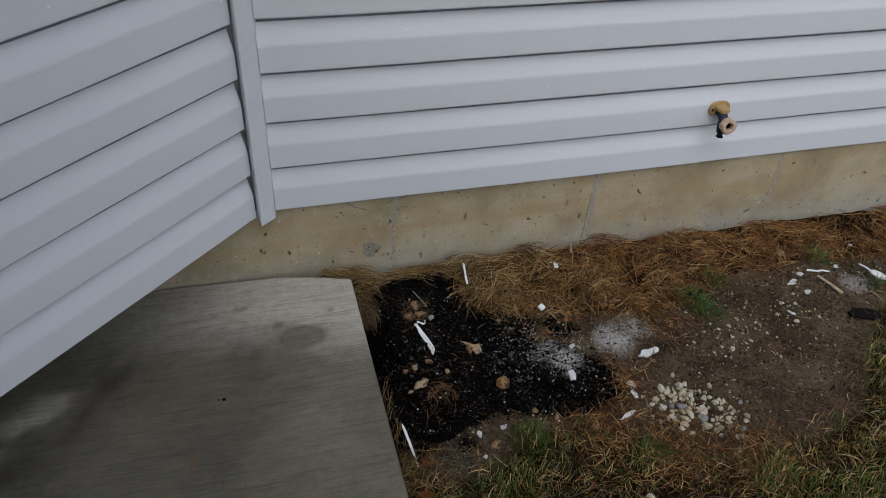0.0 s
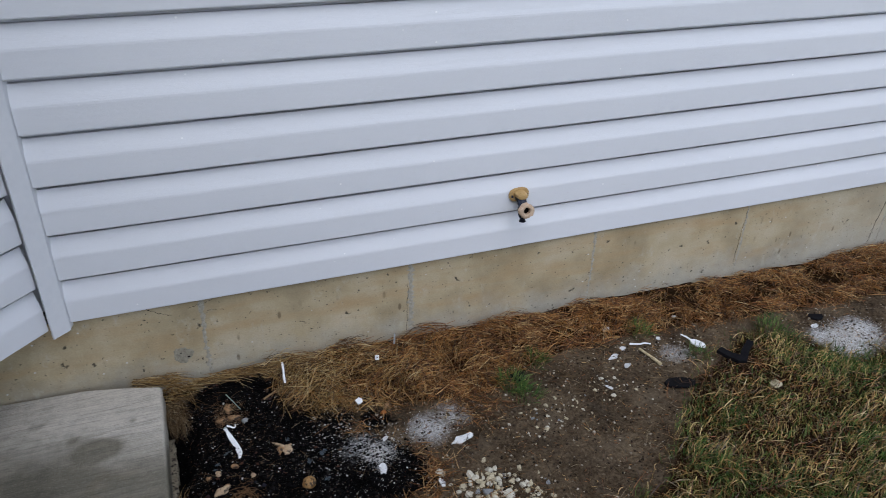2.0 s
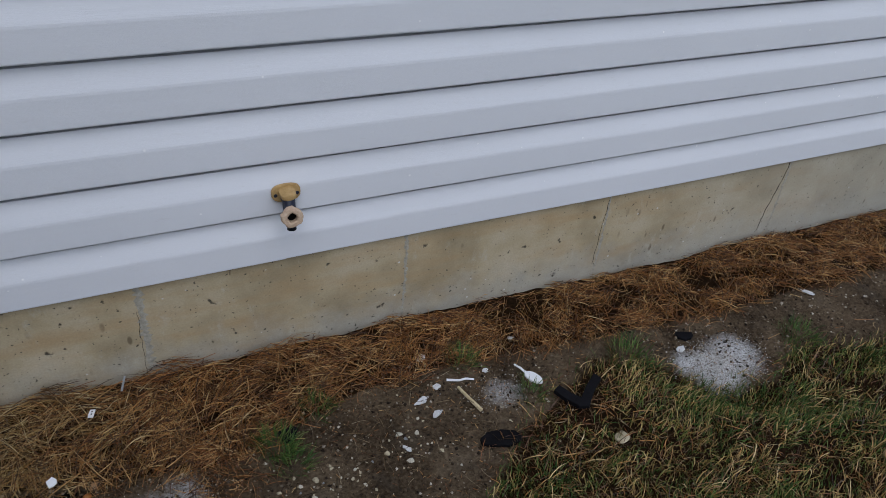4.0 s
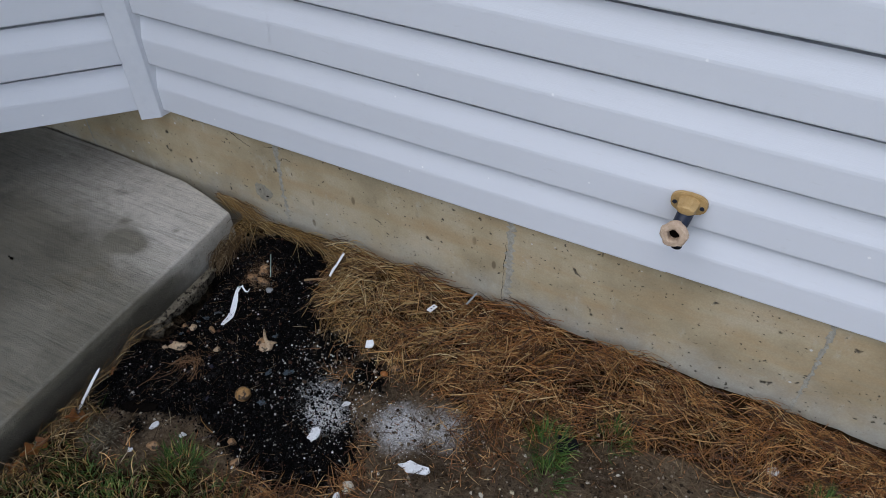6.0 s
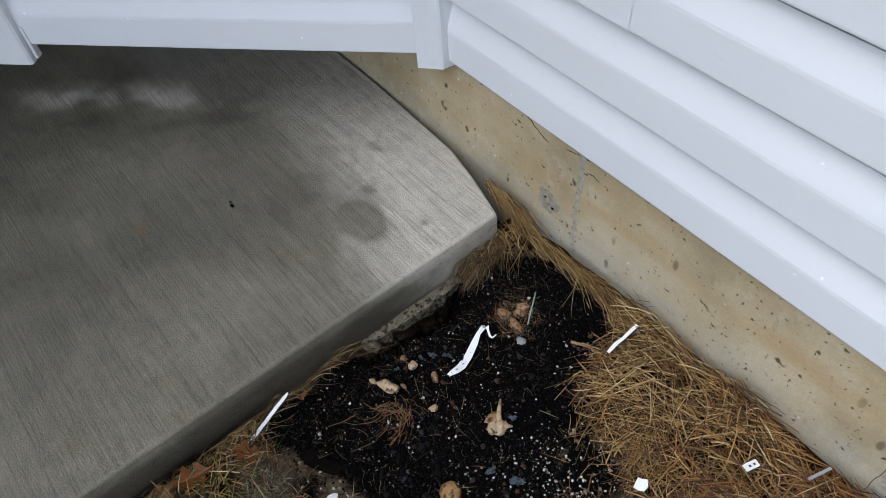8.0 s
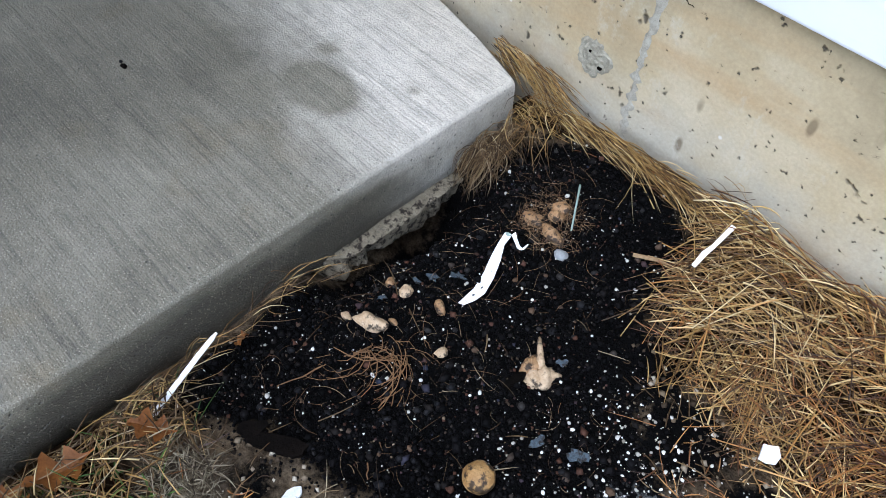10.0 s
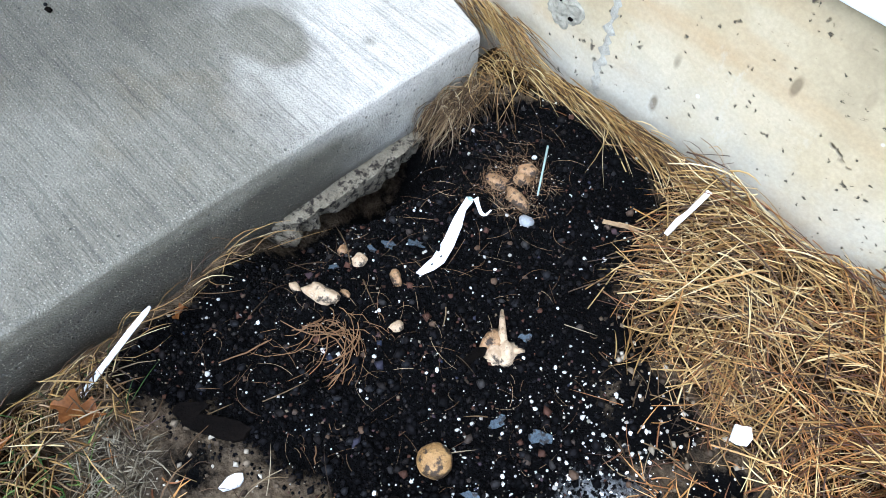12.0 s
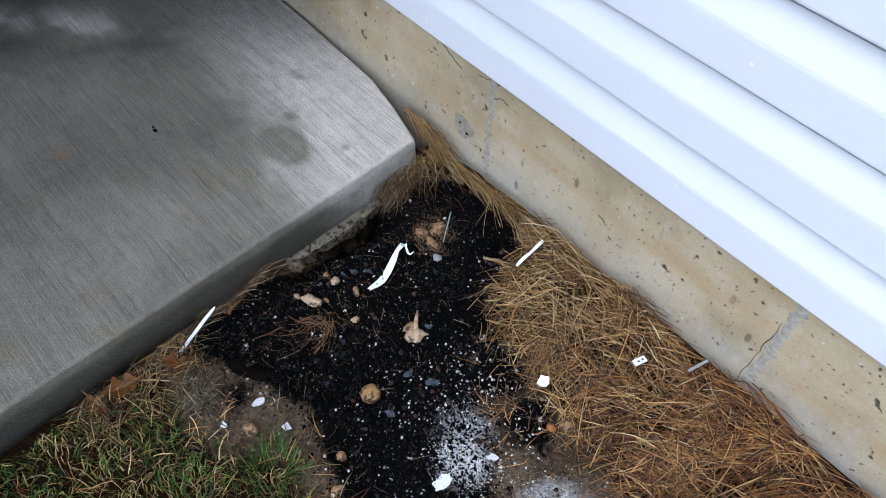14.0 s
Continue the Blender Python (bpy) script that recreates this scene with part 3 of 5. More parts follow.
for x, w, s in ((-0.30, 0.010, 1), (0.293, 0.022, 2), (0.835, 0.032, 3), (1.40, 0.016, 4), (1.948, 0.014, 5), (2.56, 0.016, 6), (3.1, 0.014, 7)):
    form_seam(x, -0.02, 0.28, w, s)


def tie_patch():
    """A plugged tie hole: a crumbling round of mortar, dark lumps for its cavities' shade."""
    bm = bmesh.new()
    rng = random.Random(4)
    n, rings = 30, []
    ragged_r = [1 + 0.16 * math.sin(2 * math.pi * k / n * 3 + 1) + rng.uniform(-0.14, 0.14) for k in range(n)]
    for r, d in ((0.0255, -0.001), (0.0235, 0.0016), (0.0205, 0.0030), (0.0175, 0.0012), (0.0140, 0.0028), (0.0105, 0.0020), (0.0070, 0.0032), (0.0035, 0.0014)):
        rings.append([bm.verts.new((0.234 + r * q * math.cos(a), 0.012 - d * rng.uniform(0.1, 0.9), 0.105 + 0.95 * r * q * math.sin(a))) for a, q in ((2 * math.pi * k / n, ragged_r[k] * rng.uniform(0.93, 1.07)) for k in range(n))])
    for a, b in zip(rings, rings[1:]):
        for k in range(n):
            bm.faces.new((a[k], a[(k + 1) % n], b[(k + 1) % n], b[k]))
    bm.faces.new(rings[-1])
    plug = part("tie_patch", bm, MORTAR, foundation, "rough grey mortar plug")
    # solid near-black lumps give the cavities their shade
    for x, z, r in ((0.246, 0.098, 0.0042), (0.229, 0.113, 0.0024)):
        bm = lump(int(x * 1000), (r, 0.0014, r * 0.8), 0.4, 2, 0.5)
        bmesh.ops.translate(bm, vec=(x, 0.0085, z), verts=bm.verts)
        part("cavity_shade", bm, BARK_HOLE_BLACK, plug, "dark lump painted as the shade of a mortar cavity")


def crack(points, width, seed):
    """A jagged dark crack, a sliver of shade in the wall's face."""
    rng = random.Random(seed)
    path = []
    for (ax, az), (bx, bz) in zip(points, points[1:]):
        for k in range(7):
            path.append((ax + (bx - ax) * k / 7 + rng.uniform(-0.0018, 0.0018), az + (bz - az) * k / 7 + rng.uniform(-0.0018, 0.0018)))
    path.append(points[-1])
    bm = bmesh.new()
    rows = []
    for i, (x, z) in enumerate(path):
        w = width * rng.uniform(0.3, 1.0) * min(1, (i + 1) / 3, (len(path) - i) / 3) / 2
        (ax, az), (bx, bz) = path[max(0, i - 2)], path[min(len(path) - 1, i + 2)]
        d = math.hypot(bx - ax, bz - az)
        ox, oz = -(bz - az) / d * w, (bx - ax) / d * w
        rows.append([bm.verts.new((x - ox, 0.013, z - oz)), bm.verts.new((x, 0.0112, z)), bm.verts.new((x + ox, 0.013, z + oz))])
    for a, b in zip(rows, rows[1:]):
        for k in range(2):
            bm.faces.new((a[k], b[k], b[k + 1], a[k + 1]))
    part("crack", bm, BARK_HOLE_BLACK, foundation, "thin dark crack")


crack([(0.165, 0.262), (0.195, 0.240), (0.225, 0.228)], 0.0032, 3)
crack([(0.262, 0.238), (0.285, 0.246), (0.318, 0.252), (0.333, 0.262)], 0.0030, 5)
crack([(2.520, 0.03), (2.530, 0.12), (2.548, 0.20), (2.552, 0.266)], 0.0085, 11)
crack([(1.938, 0.05), (1.941, 0.15), (1.946, 0.266)], 0.0045, 12)
crack([(0.824, 0.02), (0.826, 0.12), (0.828, 0.20)], 0.0030, 13)
crack([(0.300, 0.215), (0.312, 0.226), (0.330, 0.222)], 0.0026, 9)
tie_patch()
# Section of one course: a flat butt, then a slope running back under the course above.
SECTION = [(0.006, 0.0010), (0.0012, -0.0004), (0.0, 0.0006), (-0.0006, 0.003), (-0.0002, 0.030), (0.0002, 0.0540), (0.0008, 0.0590), (0.0021, 0.0640), (0.0037, 0.0695), (0.0136, 0.1038), (0.0250, 0.1040), (0.0255, 0.1095), (0.0330, 0.1050)]


def panel(x0, x1, row, count, parent, back=0.0):
    """A length of siding, two courses in one piece; back: how far it sits behind its neighbour at a lap."""
    bm = bmesh.new()
    for c in range(count):
        z = LOW + COURSE * (row + c)
        ends = []
        n = max(2, int((x1 - x0) / 0.35) + 1)
        for i in range(n):
            x = x0 + (x1 - x0) * i / (n - 1)
            wob = 0.0009 * math.sin(x * 5.1 + row * 1.9) + 0.0006 * math.sin(x * 13.0 + row)
            ends.append([bm.verts.new((x, back + d + (wob if 0 < k < 9 else 0), z + h + 0.4 * wob)) for k, (d, h) in enumerate(SECTION)])
        for a, b in zip(ends, ends[1:]):
            for k in range(len(SECTION) - 1):
                bm.faces.new((a[k], b[k], b[k + 1], a[k + 1]))
    ob = part("siding_panel", bm, VINYL, parent)
    return ob


# backing is black so that the gaps between courses read as shade
wall_north = tagged(part("wall_north", block((-0.02, 0.036, LOW + 0.03), (5.0, 0.25, 3.0)), SHADE_BLACK), "house wall clad in white Dutch-lap vinyl siding", "wall", kind="structure")
tagged(part("wall_west_wing", block((-4.0, 0.03, 0.285), (-0.03, 0.25, 3.0)), VINYL), "plain white house wall behind the bay", "wall", kind="structure")
laps = [1.125, 0.350, 2.45, 1.72, 0.80, 2.9, 1.4, 0.5, 2.2, 1.0]
for r in range(10):
    lap = laps[r]
    panel(0.0085, lap, 2 * r, 2, wall_north, -0.0006)
    panel(lap - 0.02, 5.0, 2 * r, 2, wall_north, 0.0010)
BAY = 0.742
wall_bay = tagged(part("wall_bay", block((-BAY - 0.05, 0.036, LOW + 0.012), (-0.03, 0.10, 3.0)), SHADE_BLACK), "short angled wall clad in white Dutch-lap vinyl siding", "wall", kind="structure")
for r in range(10):
    panel(-BAY - 0.02, -0.0405, 2 * r, 2, wall_bay)
wall_bay.matrix_basis = pose(-0.0085, 0.0085, 0, 0, 0, 44)


def extrude(outline, z0, z1):
    bm = bmesh.new()
    low = [bm.verts.new((x, y, z0)) for x, y in outline]
    top = [bm.verts.new((x, y, z1)) for x, y in outline]
    n = len(outline)
    bm.faces.new(low[::-1])
    bm.faces.new(top)
    for k in range(n):
        bm.faces.new((low[k], low[(k + 1) % n], top[(k + 1) % n], top[k]))
    return bm


tagged(part("inside_corner_post", extrude([(-0.029, -0.037), (-0.0265, -0.0385), (0.004, -0.0135), (0.0065, -0.0105), (0.0065, -0.004), (0.012, 0.018), (-0.014, 0.018), (-0.036, -0.004), (-0.032, -0.026)], 0.252, 3.0), TRIM),
       "white vinyl post in the inside corner of the siding", "corner trim", kind="structure")
BAY_X, BAY_Y = math.cos(radians(44)), math.sin(radians(44))


def bay(u, w):
    """From along the angled wall and out of it to the plan."""
    return (-0.0085 - u * BAY_X + w * BAY_Y, 0.0085 - u * BAY_Y - w * BAY_X)


outer = [bay(BAY - 0.004, -0.02), bay(BAY - 0.004, 0.010), bay(BAY, 0.014), bay(BAY + 0.086, 0.014), bay(BAY + 0.092, 0.008), bay(BAY + 0.092, -0.075), bay(BAY + 0.088, -0.080), bay(BAY + 0.065, -0.080), bay(BAY + 0.065, -0.02)]
tagged(part("outside_corner_post", extrude(outer, 0.232, 3.0), TRIM), "white vinyl post on the outside corner of the siding", "corner trim", kind="structure")
tagged(part("corner_channel", extrude([bay(BAY - 0.012, -0.010), bay(BAY - 0.012, 0.002), bay(BAY - 0.006, 0.002), bay(BAY - 0.006, -0.010)], 0.238, 0.30), TRIM), "white vinyl channel behind the corner post", "corner trim", kind="structure")
# the return's shade is in its black colour
wall_return = tagged(part("wall_return", extrude([bay(BAY + 0.06, -0.02), bay(BAY + 0.06, -0.38), bay(BAY - 0.04, -0.38), bay(BAY - 0.04, -0.02)], 0.28, 3.0), SHADE_BLACK), "side wall coloured black for the shade behind the corner", "wall", kind="structure")
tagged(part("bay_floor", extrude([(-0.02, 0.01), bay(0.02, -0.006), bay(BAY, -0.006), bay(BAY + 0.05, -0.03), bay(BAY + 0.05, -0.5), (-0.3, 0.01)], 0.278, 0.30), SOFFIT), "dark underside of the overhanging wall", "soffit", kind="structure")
# added black wall fills the unlit void past the corner post
tagged(part("added_black_wall", block((-1.02, -3.4, -0.05), (-0.88, -0.30, 2.5)), SHADE_BLACK), "added black wall standing for the darkness beyond the patio", "wall", kind="structure")
# out of view, added to block sky light from the slab
tagged(part("unseen_patio_cover", block((-1.02, -3.4, 2.25), (-0.28, -0.60, 2.35)), SOFFIT), "unseen ceiling added to shade the patio slab", "ceiling", kind="structure")


# ---- patio slab ----
def build_slab():
    edge, top, low, r = 0.172, 0.066, -0.045, 0.0085
    prof = [(x, top) for x in spread(-1.4, edge - r, -0.95, edge - r, 0.012, 1.4) if x <= edge - r + 1e-6 ]
    prof += [(edge - r + r * math.sin(a), top - r + r * math.cos(a)) for a in [radians(d) for d in (18, 36, 54, 72, 90)]]
    prof += [(edge + 0.001, 0.035), (edge + 0.0015, 0.012), (edge, -0.012), (edge - 0.004, -0.03), (edge - 0.010, low), (0.10, low - 0.004)]
    ss = np.concatenate([[0.0, 0.0, 0.004], np.arange(0.014, 1.0, 0.012), np.geomspace(1.02, 3.3, 14)])
    P = np.array(prof)
    back = np.interp(P[:, 0], [-3, -0.25, 0.0, 0.085, edge], [0.0105, 0.008, -0.003, -0.021, -0.046])
    verts, nx, ny = [], len(P), len(ss)
    for k, s in enumerate(ss):
        y = back - s
        z = P[:, 1].copy()
        if k == 0:
            z = np.minimum(z, low)
        elif k == 1:
            z = z - 0.004
        ragged_z = np.where(z < 0.0, 0.006 * (vnoise(y, z, 60) - 0.5), 0)
        dent = np.where((z < 0.05) & (z > -0.04), 0.0022 * (vnoise(y, z * 2, 26, 4) - 0.5) + 0.0016 * (vnoise(y, z * 2, 80, 8) - 0.5), 0)
        verts.append(np.stack([P[:, 0] + dent, y, z + ragged_z], 1))
    V = np.concatenate(verts)
    i = np.arange(nx * ny).reshape(ny, nx)
    F = np.stack([i[:-1, :-1], i[1:, :-1], i[1:, 1:], i[:-1, 1:]], -1).reshape(-1, 4)
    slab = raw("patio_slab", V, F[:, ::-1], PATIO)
    x, y = V[:, 0], V[:, 1]
    bound = np.interp(x, [-0.40, -0.20, 0.0, 0.06, 0.17], [-0.20, -0.18, -0.20, -0.25, -0.275])
    dry = np.clip(0.5 + (y - bound + 0.02 * (vnoise(x, y, 14, 3) - 0.5)) / 0.17, 0, 1) * np.clip(1.0 + (x + 0.04) / 0.62, 0, 1)
    dry = np.maximum(dry, 0.80 * np.exp(-((y - 0.93 * x - 0.150 + 0.06 * (vnoise(x, y, 9, 1) - 0.5)) / 0.055) ** 2) * np.clip((-0.20 - x) / 0.10, 0, 1) * np.clip((x + 0.78) / 0.1, 0, 1) * np.clip(vnoise(x, y, 12, 8) * 2.2 - 0.6 + 0.8 * (vnoise(x, y, 38, 5) - 0.5), 0, 1))
    for cx, cy, rx, ry, d in ((0.030, -0.225, 0.050, 0.034, 1.0), (0.10, -0.150, 0.007, 0.006, 0.8), (-0.02, -0.175, 0.013, 0.010, 0.7), (-0.10, -0.10, 0.016, 0.012, 0.5)):
        q = np.hypot((x - cx) / rx, (y - cy) / ry)
        dry = dry * (1 - d * np.clip((1.25 - q) / 0.35, 0, 1))
    dry = np.where(V[:, 2] < 0.05, np.clip(0.55 + (y + 0.20) / 0.14, 0.0, 0.6), dry)
    # side face darkens downward: damp, plus shade near the soil put into colour
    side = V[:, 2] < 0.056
    wet_shade = np.where(side, np.clip(0.30 + (-0.17 - y) / 0.22, 0.0, 1.0) * np.clip(1.15 - (V[:, 2] + 0.03) / 0.16, 0.5, 1.0), 0.0)
    # western part coloured for damp and overhang shade, a darker run beside lime bloom
    soaked_shade = 0.42 * np.clip((-0.12 - x) / 0.38, 0, 1) * (0.65 + 0.7 * vnoise(x, y, 6, 13))
    run = 0.75 * np.exp(-((y - 0.93 * x - 0.045 + 0.08 * (vnoise(x, y, 8, 4) - 0.5)) / 0.045) ** 2) * np.clip((-0.22 - x) / 0.15, 0, 1) * (0.4 + 0.8 * vnoise(x, y, 10, 6))
    wet_shade = np.where(side, wet_shade, np.clip(np.maximum(soaked_shade, run) * (1 - np.clip(dry, 0, 1)), 0, 1))
    slab.data.attributes.new("wet_shade", "FLOAT", "POINT").data.foreach_set("value", wet_shade.astype(np.float32))
    slab.data.attributes.new("broom", "FLOAT", "POINT").data.foreach_set("value", (V[:, 2] > 0.0655).astype(np.float32))
    slab.data.attributes.new("dry", "FLOAT", "POINT").data.foreach_set("value", dry.astype(np.float32))
    tagged(slab, "broom-finished concrete patio slab, damp with a pale dry corner", "patio slab", kind="structure")
    # broken concrete that ran out under the slab
    spill = bmesh.new()
    ys, zs = np.linspace(-0.375, -0.075, 110), np.linspace(-0.125, -0.018, 30)
    grid = []
    for y in ys:
        row = []
        env = min(1, (y + 0.375) / 0.05) * min(1, (-0.068 - y) / 0.03)
        for z in zs:
            k = (z + 0.125) / 0.107
            x = 0.118 + 0.064 * env * min(1, k * 1.7) + 0.020 * (float(vnoise(y, z * 1.5, 26, 2)) - 0.5) + 0.013 * (float(vnoise(y, z, 70, 6)) - 0.5) + 0.006 * (float(vnoise(y, z, 210, 8)) - 0.5)
            row.append(spill.verts.new((min(x, 0.186) if k < 0.9 else 0.165, y, z)))
        grid.append(row)
    for a, b in zip(grid, grid[1:]):
        for k in range(len(zs) - 1):
            spill.faces.new((a[k], b[k], b[k + 1], a[k + 1]))
    part("broken_underside", spill, ROUGH_CONCRETE, slab, "rough broken concrete under the slab edge")
    for n, (y, z, r) in enumerate(((-0.118, -0.040, 0.013), (-0.150, -0.056, 0.011), (-0.21, -0.075, 0.012))):
        bm = lump(60 + n, (r, r * 1.2, r * 0.9), 0.25, 3, 0.8)
        bmesh.ops.translate(bm, vec=(0.168, y, z), verts=bm.verts)
        part("concrete_lump", bm, ROUGH_CONCRETE, slab)
    return slab


build_slab()


# ---- hose tap on the wall ----
def hose_tap():
    tap = thing("hose_tap", (1.132, -0.002, 0.428), "weathered brass frost-free hose tap on white siding", "hose tap")
    tap.scale = (0.9, 0.9, 0.9)
    n = 24
    oct_ = []
    for i in range(n):
        a = 2 * math.pi * i / n
        oct_.append((0.032 * math.copysign(abs(math.cos(a)) ** 0.75, math.cos(a)), 0.0215 * math.copysign(abs(math.sin(a)) ** 0.8, math.sin(a))))
    bm = plate(oct_, 0.007)
    bmesh.ops.bevel(bm, geom=[e for e in bm.edges if all(v.co.z > 0.006 for v in e.verts)], offset=0.0015, segments=2, affect="EDGES")
    bmesh.ops.rotate(bm, cent=(0, 0, 0), matrix=Matrix.Rotation(radians(90), 3, "X"), verts=bm.verts)
    flange = part("flange", bm, BRASS, tap)
    for x in (-0.0235, 0.0235):
        screw = tube([(x, -0.006, -0.002), (x, -0.0085, -0.002)], 0.0042, 8)
        part("screw", screw, NAVY, flange, "dark screw head")
    dome = bmesh.new()
    rings = []
    for r, d in ((0.0190, 0.006), (0.0170, 0.010), (0.0160, 0.026), (0.0148, 0.0325), (0.0110, 0.0350), (0.005, 0.0355)):
        rings.append([dome.verts.new((r * math.cos(a) * 1.08, -d, 0.005 + 0.68 * r * math.sin(a))) for a in [2 * math.pi * (k + 0.5) / 8 for k in range(8)]])
    for a, b in zip(rings, rings[1:]):
        for k in range(8):
            dome.faces.new((a[k], a[(k + 1) % 8], b[(k + 1) % 8], b[k]))
    dome.faces.new(rings[-1])
    dome.faces.new(rings[0][::-1])
    part("bonnet", dome, BRASS, tap)
    part("valve_body", tube([(0, -0.008, -0.006), (0, -0.024, -0.010), (-0.002, -0.038, -0.020), (-0.003, -0.044, -0.034)], 0.0145, 14, 0.9), NAVY, tap, "dark blue enamelled valve body", True)
    part("drip_tip", tube([(-0.003, -0.036, -0.026), (-0.002, -0.037, -0.050), (0.001, -0.037, -0.058), (0.001, -0.037, -0.072)], 0.0125, 12, 0.85), NAVY, tap, "black drip end", True)
    # threaded outlet, a thick ring with an open bore
    bm = bmesh.new()
    prof = [(0.0095, 0.0), (0.0095, -0.020), (0.0125, -0.0225), (0.0190, -0.0215), (0.0215, -0.0185), (0.0205, -0.0165), (0.0218, -0.014), (0.0206, -0.0115), (0.0218, -0.009), (0.0205, -0.0065), (0.0185, 0.0)]
    prof = [(a * 1.04, b) for a, b in prof]
    q = Euler((radians(-14), 0, radians(-4))).to_matrix()
    rings = []
    for k in range(26):
        a = 2 * math.pi * k / 26
        wob = 1 + 0.045 * math.copysign(1, math.sin(4.5 * a + 0.4)) + 0.03 * math.sin(9 * a + 1)
        rings.append([bm.verts.new(q @ Vector((r * wob * math.cos(a), d, r * wob * math.sin(a))) + Vector((-0.004, -0.054, -0.025))) for r, d in prof])
    for k in range(26):
        a, b = rings[k], rings[(k + 1) % 26]
        for j in range(len(prof) - 1):
            bm.faces.new((a[j], a[j + 1], b[j + 1], b[j]))
    outlet = part("outlet", bm, PALE_BRASS, tap, "limed threaded brass outlet")
    # a dark disc across the bore in place of its inner shade
    bore_shade = tube([q @ Vector((0, -0.004, 0)) + Vector((-0.004, -0.054, -0.025)), q @ Vector((0, -0.007, 0)) + Vector((-0.004, -0.054, -0.025))], 0.0098, 16)
    part("bore_shade", bore_shade, BARK_HOLE_BLACK, outlet, "dark disc painted as the shade inside the bore")


hose_tap()


# ---- straw, grass, grains: masses of small pieces ----
def blades(name, base, angle, length, width, arch, lift, material, label, category, bow=None, flat=False, sides=3, seg=4, droop=0.0):
    """Many thin stems in one mesh. base: feet; lift: how far the tip rises; arch: how high the middle stands; bow: sideways bend."""
    base = np.asarray(base)
    n = len(base)
    u = np.linspace(0, 1, seg + 1)
    d = np.stack([np.cos(angle), np.sin(angle)], 1)
    s = np.stack([-d[:, 1], d[:, 0]], 1)
    bow = np.zeros(n) if bow is None else bow
    xy = base[:, None, :2] + d[:, None] * (length[:, None] * u[None])[..., None] + s[:, None] * (bow[:, None] * (u * (1 - u) * 4)[None])[..., None]
    z = base[:, None, 2] + lift[:, None] * u[None] + arch[:, None] * (u * (1 - u) * 4)[None] - droop * (u ** 3)[None] * length[:, None]
    c = np.concatenate([xy, z[..., None]], -1)
    w = width[:, None] * np.clip(1.05 - u ** 3 * 0.9, 0.12, 1)[None]
    side = np.concatenate([s, np.zeros((n, 1))], 1)[:, None] * w[..., None] / 2
    if flat:
        verts = np.stack([c - side, c + side + np.array([0, 0, 0.0006])], 2)
        k = 2
    else:
        up = np.zeros_like(c)
        up[..., 2] = w * 0.8
        verts = np.stack([c - side, c + side, c + up], 2)
        k = 3
    m = seg + 1
    start = (np.arange(n) * m * k)[:, None, None]
    row = (np.arange(seg) * k)[None, :, None]
    if flat:
        quad = np.array([0, 1, k + 1, k])[None, None]
        faces = (start + row + quad).reshape(-1, 4)
    else:
        quads = np.array([[j, (j + 1) % 3, 3 + (j + 1) % 3, 3 + j] for j in range(3)])
        faces = (start[..., None] + row[..., None] + quads[None, None]).reshape(-1, 4)
    mesh = bpy.data.meshes.new(name)
    V = verts.reshape(-1, 3).astype(np.float32)
    mesh.vertices.add(len(V))
    mesh.vertices.foreach_set("co", V.ravel())
    mesh.loops.add(faces.size)
    mesh.loops.foreach_set("vertex_index", faces.ravel().astype(np.int32))
    mesh.polygons.add(len(faces))
    mesh.polygons.foreach_set("loop_start", (np.arange(len(faces)) * 4).astype(np.int32))
    mesh.update(calc_edges=True)
    return tagged(link(name, mesh, material), label, category, kind="stuff")


R = np.random.RandomState(11)


def scatter(n, x0, x1, y0, y1, keep):
    """n points in a box, kept with the chance that keep(x, y) gives."""
    out = np.zeros((0, 2))
    while len(out) < n:
        p = np.stack([R.uniform(x0, x1, 4 * n), R.uniform(y0, y1, 4 * n)], 1)
        out = np.concatenate([out, p[R.rand(len(p)) < np.clip(keep(p[:, 0], p[:, 1]), 0, 1)]])
    return out[:n]


def straw_chance(x, y):
    line = np.interp(x, STRAW_X, STRAW_Y)
    k = np.clip(0.5 + (y - line) / np.where(x < 0.46, 0.02, 0.05), 0, 1)
    return k * (x > 0.165) * np.where(x > 0.85, 0.10 + 0.9 * np.clip(vnoise(x, y, 20) * 1.8 - 0.35, 0, 1), 0.45 + 0.55 * vnoise(x, y, 20))


def locks(n, each, x0, x1, y0, y1, keep):
    """Points gathered in locks of stems that lie side by side; also each stem's lock."""
    m = n // each + 1
    c = scatter(m, x0, x1, y0, y1, keep)
    which = np.repeat(np.arange(m), each)[:n]
    return c[which] + R.normal(0, 0.011, (n, 2)), which, m


